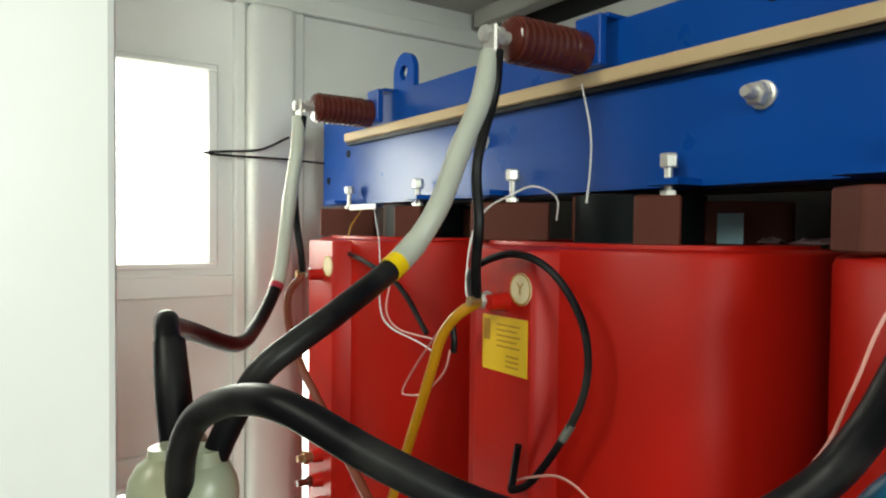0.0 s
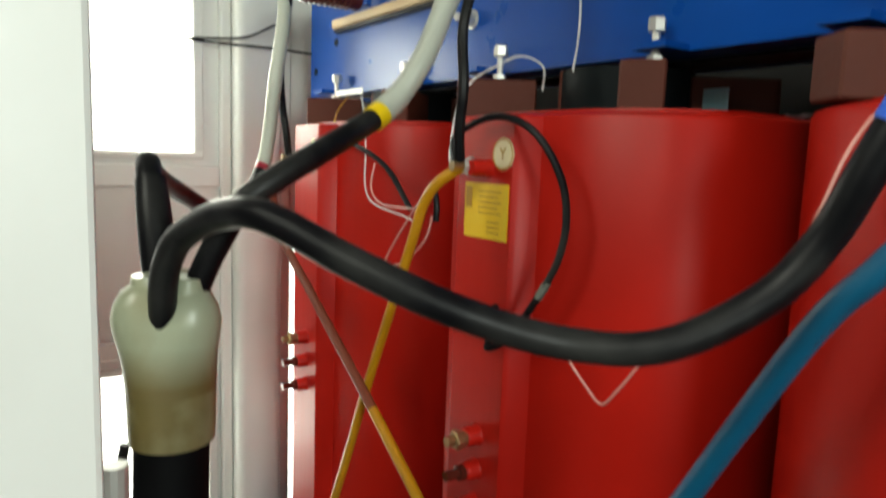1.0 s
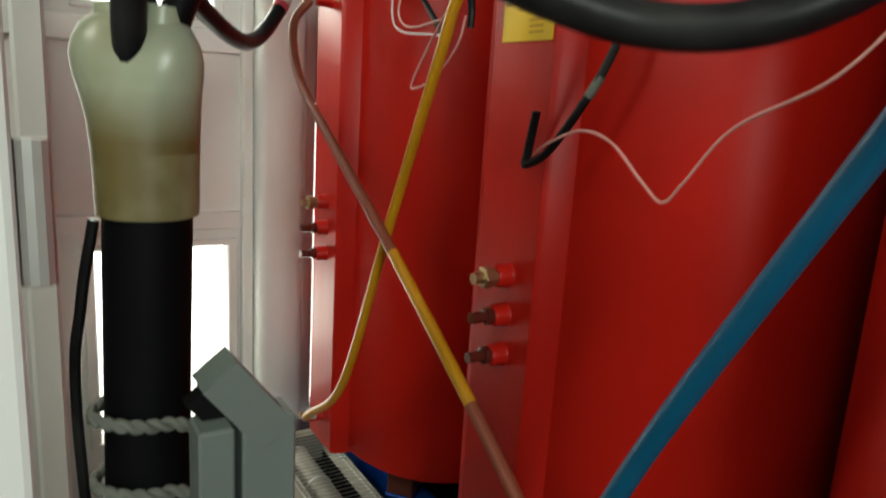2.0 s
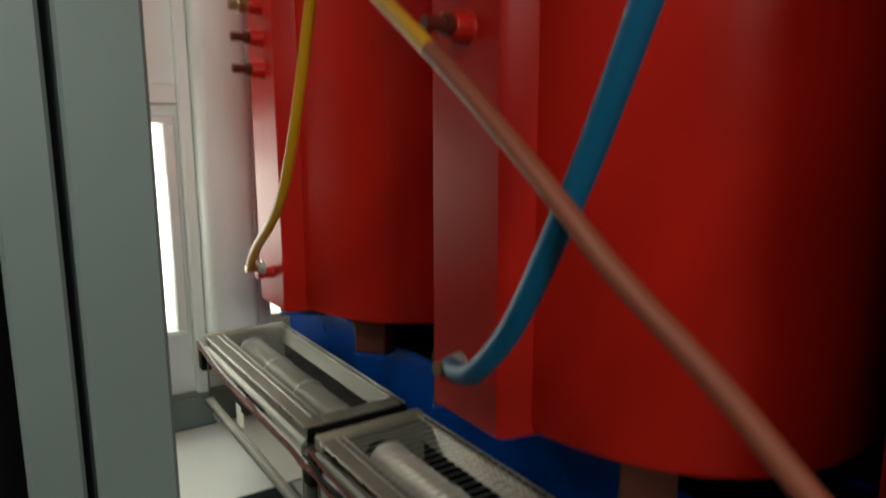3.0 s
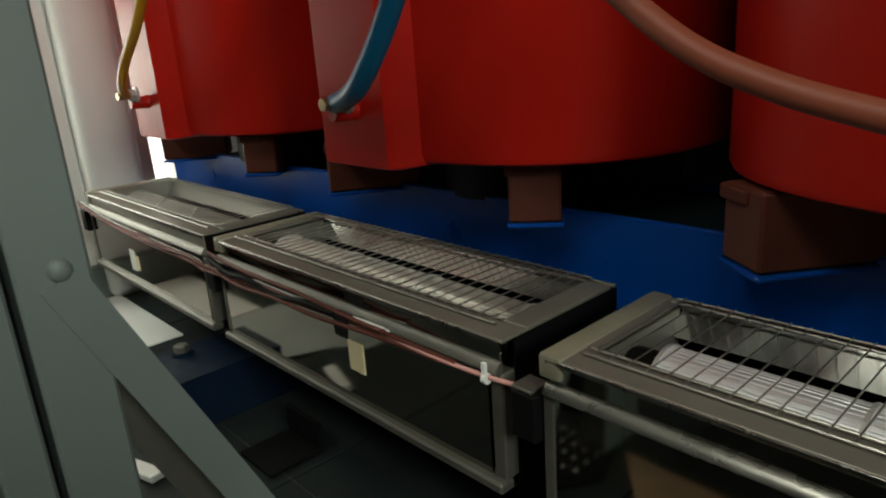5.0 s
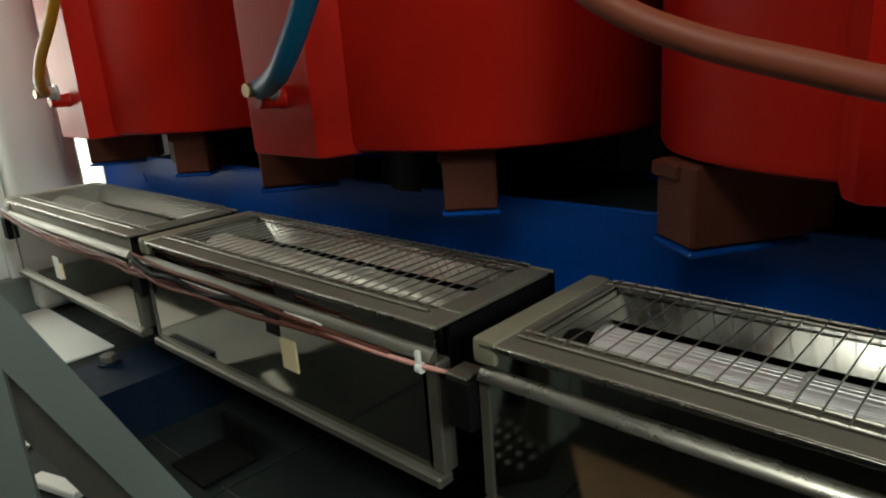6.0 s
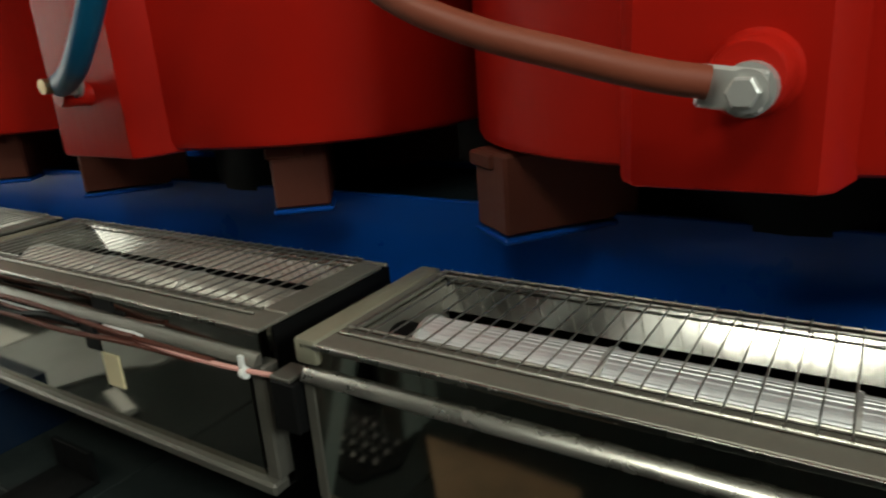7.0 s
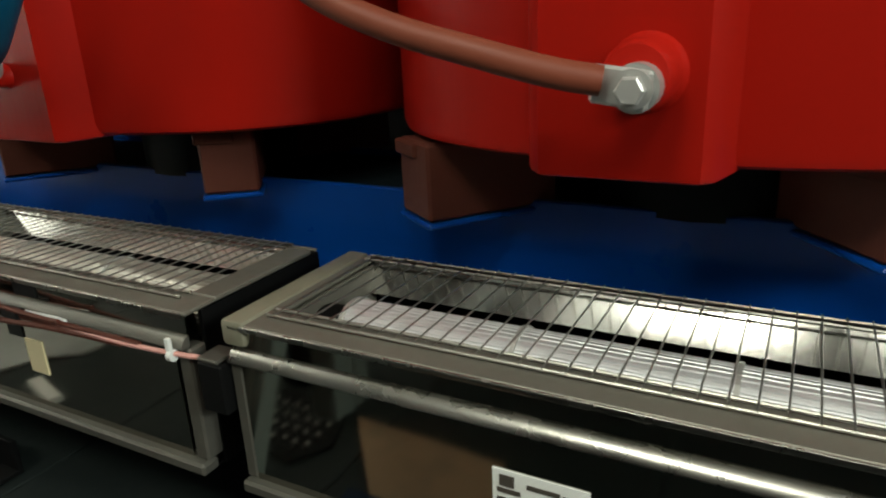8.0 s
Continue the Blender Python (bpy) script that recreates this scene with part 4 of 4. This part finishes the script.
plate = part("rating_plate", abox((0.262, FY0 - 0.0012, 0.220), (0.338, FY0, 0.268)), PAPER, sl, "white printed rating plate")
for k, (a, b) in enumerate(((0.290, 0.316), (0.266, 0.285), (0.266, 0.300), (0.266, 0.295), (0.266, 0.310))):
    part("print_line", abox((a, FY0 - 0.0020, 0.2565 - k * 0.0085), (b, FY0 - 0.0012, 0.2605 - k * 0.0085)), INK, plate)
for k in range(4):
    part("print_line", abox((0.318, FY0 - 0.0020, 0.2565 - k * 0.0085), (0.333, FY0 - 0.0012, 0.259 - k * 0.0085)), INK, plate)
part("print_mark", abox((0.268, FY0 - 0.0020, 0.254), (0.280, FY0 - 0.0012, 0.264)), INK, plate)

board = tagged(part("cardboard_sheet", prism([(0.213, -0.417), (0.345, -0.255), (0.52, -0.23), (0.47, -0.398), (0.36, -0.41)], 0.001, 0.006, 0.001), KRAFT), "brown cardboard sheet lying on the floor before the fan", "cardboard")

small_plate = part("rating_plate", abox((0.236, FY0 - 0.0012, 0.200), (0.266, FY0, 0.246)), PAPER, fans[0], "small white label")
part("side_label", abox((0.270, FY0 - 0.0012, 0.204), (0.284, FY0, 0.236)), CREAM, fans[0], "narrow cream label")
part("rating_plate", abox((0.366, FY0 - 0.0012, 0.224), (0.398, FY0, 0.266)), CREAM, fans[1], "small cream label")
part("tape_patch", abox((0.338, FY0 - 0.0012, 0.266), (0.366, FY0, 0.2955)), BLACK, fans[1], "dark tape patch")
part("tape_patch", abox((0.366, FY0 + 0.0010, 0.320), (0.404, FY0 + 0.003, 0.3375)), BLACK, fans[1])

stick = tagged(part("wood_offcut", prism([(-0.395, -0.265), (-0.290, -0.232), (-0.284, -0.258), (-0.388, -0.288)], 0.001, 0.014, 0.003), PAPER), "small white offcut lying on the floor", "offcut")
gland = thing("gland_plate", "dark steel plate with rows of small pale studs on the floor", "floor plate")
part("plate", prism([(0.02, -0.40), (0.055, -0.44), (0.19, -0.435), (0.225, -0.335), (0.19, -0.275), (0.05, -0.30)], 0.001, 0.007, 0.0015), DARK, gland)
stud_mesh = mesh_of("stud", lathe([(0.0030, 0.007), (0.0028, 0.009), (0.0015, 0.010)], Matrix(), 10), CHROME, True)
for i in range(7):
    for j in range(4):
        w = new("stud", stud_mesh)
        w.parent = gland
        w.location = (0.062 + i * 0.021, -0.405 + j * 0.027 + 0.004 * (i % 2), 0)

# wiring along the fan fronts
harness = thing("fan_harness", "bundle of brown and red wires tied along the fan fronts", "wiring")
for j, (mat, dz, dy) in enumerate(((PINK, 0, 0), (BROWN, 0.005, 0.003), (BROWN, -0.004, 0.002), (PALE, 0.002, -0.004))):
    part("strand", hose([(-1.05, -0.079 - dy, 0.318 + dz), (-0.85, -0.083 - dy, 0.303 + dz), (-0.62, -0.083 - dy, 0.298 + dz * 1.4), (-0.42, -0.083 - dy, 0.298 + dz), (-0.36, -0.084 - dy, 0.294 + dz), (-0.22, -0.081 - dy, 0.300 + dz), (-0.08, -0.082 - dy, 0.303 + dz * 0.6),
                         (0.08, -0.078 - dy, 0.306 + dz * 0.5), (0.12, -0.08 - dy, 0.306 + dz)] + ([(0.20, -0.080, 0.303), (0.274, -0.075, 0.302), (0.325, -0.062, 0.298)] if j == 0 else []), 0.0026, 7, 6), mat, harness, "", True)
for pts, rad, mat in (([(-0.345, -0.082, 0.313), (-0.27, -0.088, 0.305), (-0.20, -0.090, 0.311), (-0.13, -0.088, 0.300), (-0.05, -0.087, 0.309), (0.02, -0.084, 0.308)], 0.0042, DARK),
                      ([(-0.35, -0.080, 0.322), (-0.22, -0.083, 0.316), (-0.08, -0.086, 0.319), (0.04, -0.084, 0.312), (0.15, -0.080, 0.307), (0.235, -0.077, 0.304)], 0.0030, BROWN),
                      ([(-0.34, -0.085, 0.302), (-0.24, -0.090, 0.293), (-0.12, -0.091, 0.299), (-0.02, -0.088, 0.296), (0.10, -0.082, 0.300), (0.21, -0.079, 0.301)], 0.0032, BROWN),
                      ([(-0.66, -0.083, 0.309), (-0.54, -0.088, 0.300), (-0.44, -0.086, 0.304), (-0.36, -0.086, 0.300)], 0.0034, BROWN)):
    part("strand", hose(pts, rad, 8, 6), mat, harness, "", True)
part("cable_tie", lathe([(0.006, 0), (0.006, 0.006)], Matrix.Translation((0.274, -0.075, 0.300)) @ Matrix.Rotation(radians(90), 4, "Y"), 12), PAPER, harness, "white cable tie")
part("tie_tail", abox((0.274, -0.079, 0.306), (0.279, -0.075, 0.318)), PAPER, harness)
part("tape_wrap", abox((0.02, -0.086, 0.300), (0.05, -0.074, 0.312), 0.002), BLACK, harness, "black tape wrap")

iron = thing("angle_iron", "short dark steel angle piece lying on the floor", "steel angle")
part("flat", abox((-0.251, -0.125, 0.001), (-0.153, -0.025, 0.008), 0.001), DARK, iron)
part("upstand", abox((-0.251, -0.033, 0.008), (-0.153, -0.025, 0.055), 0.001), DARK, iron)

# ---- floor pieces ----
rnd = random.Random(4)
TS = 0.40
tile_mesh = mesh_of("tile", abox((0.002, 0.002, -0.02), (TS - 0.002, TS - 0.002, 0.0), 0.0015), FLOORM)
for i in range(8):
    for j in range(5):
        t = new("tile", tile_mesh)
        t.parent = floor
        t.location = (WX - 0.02 + i * TS, -0.90 + j * TS, rnd.uniform(-0.001, 0.0005))
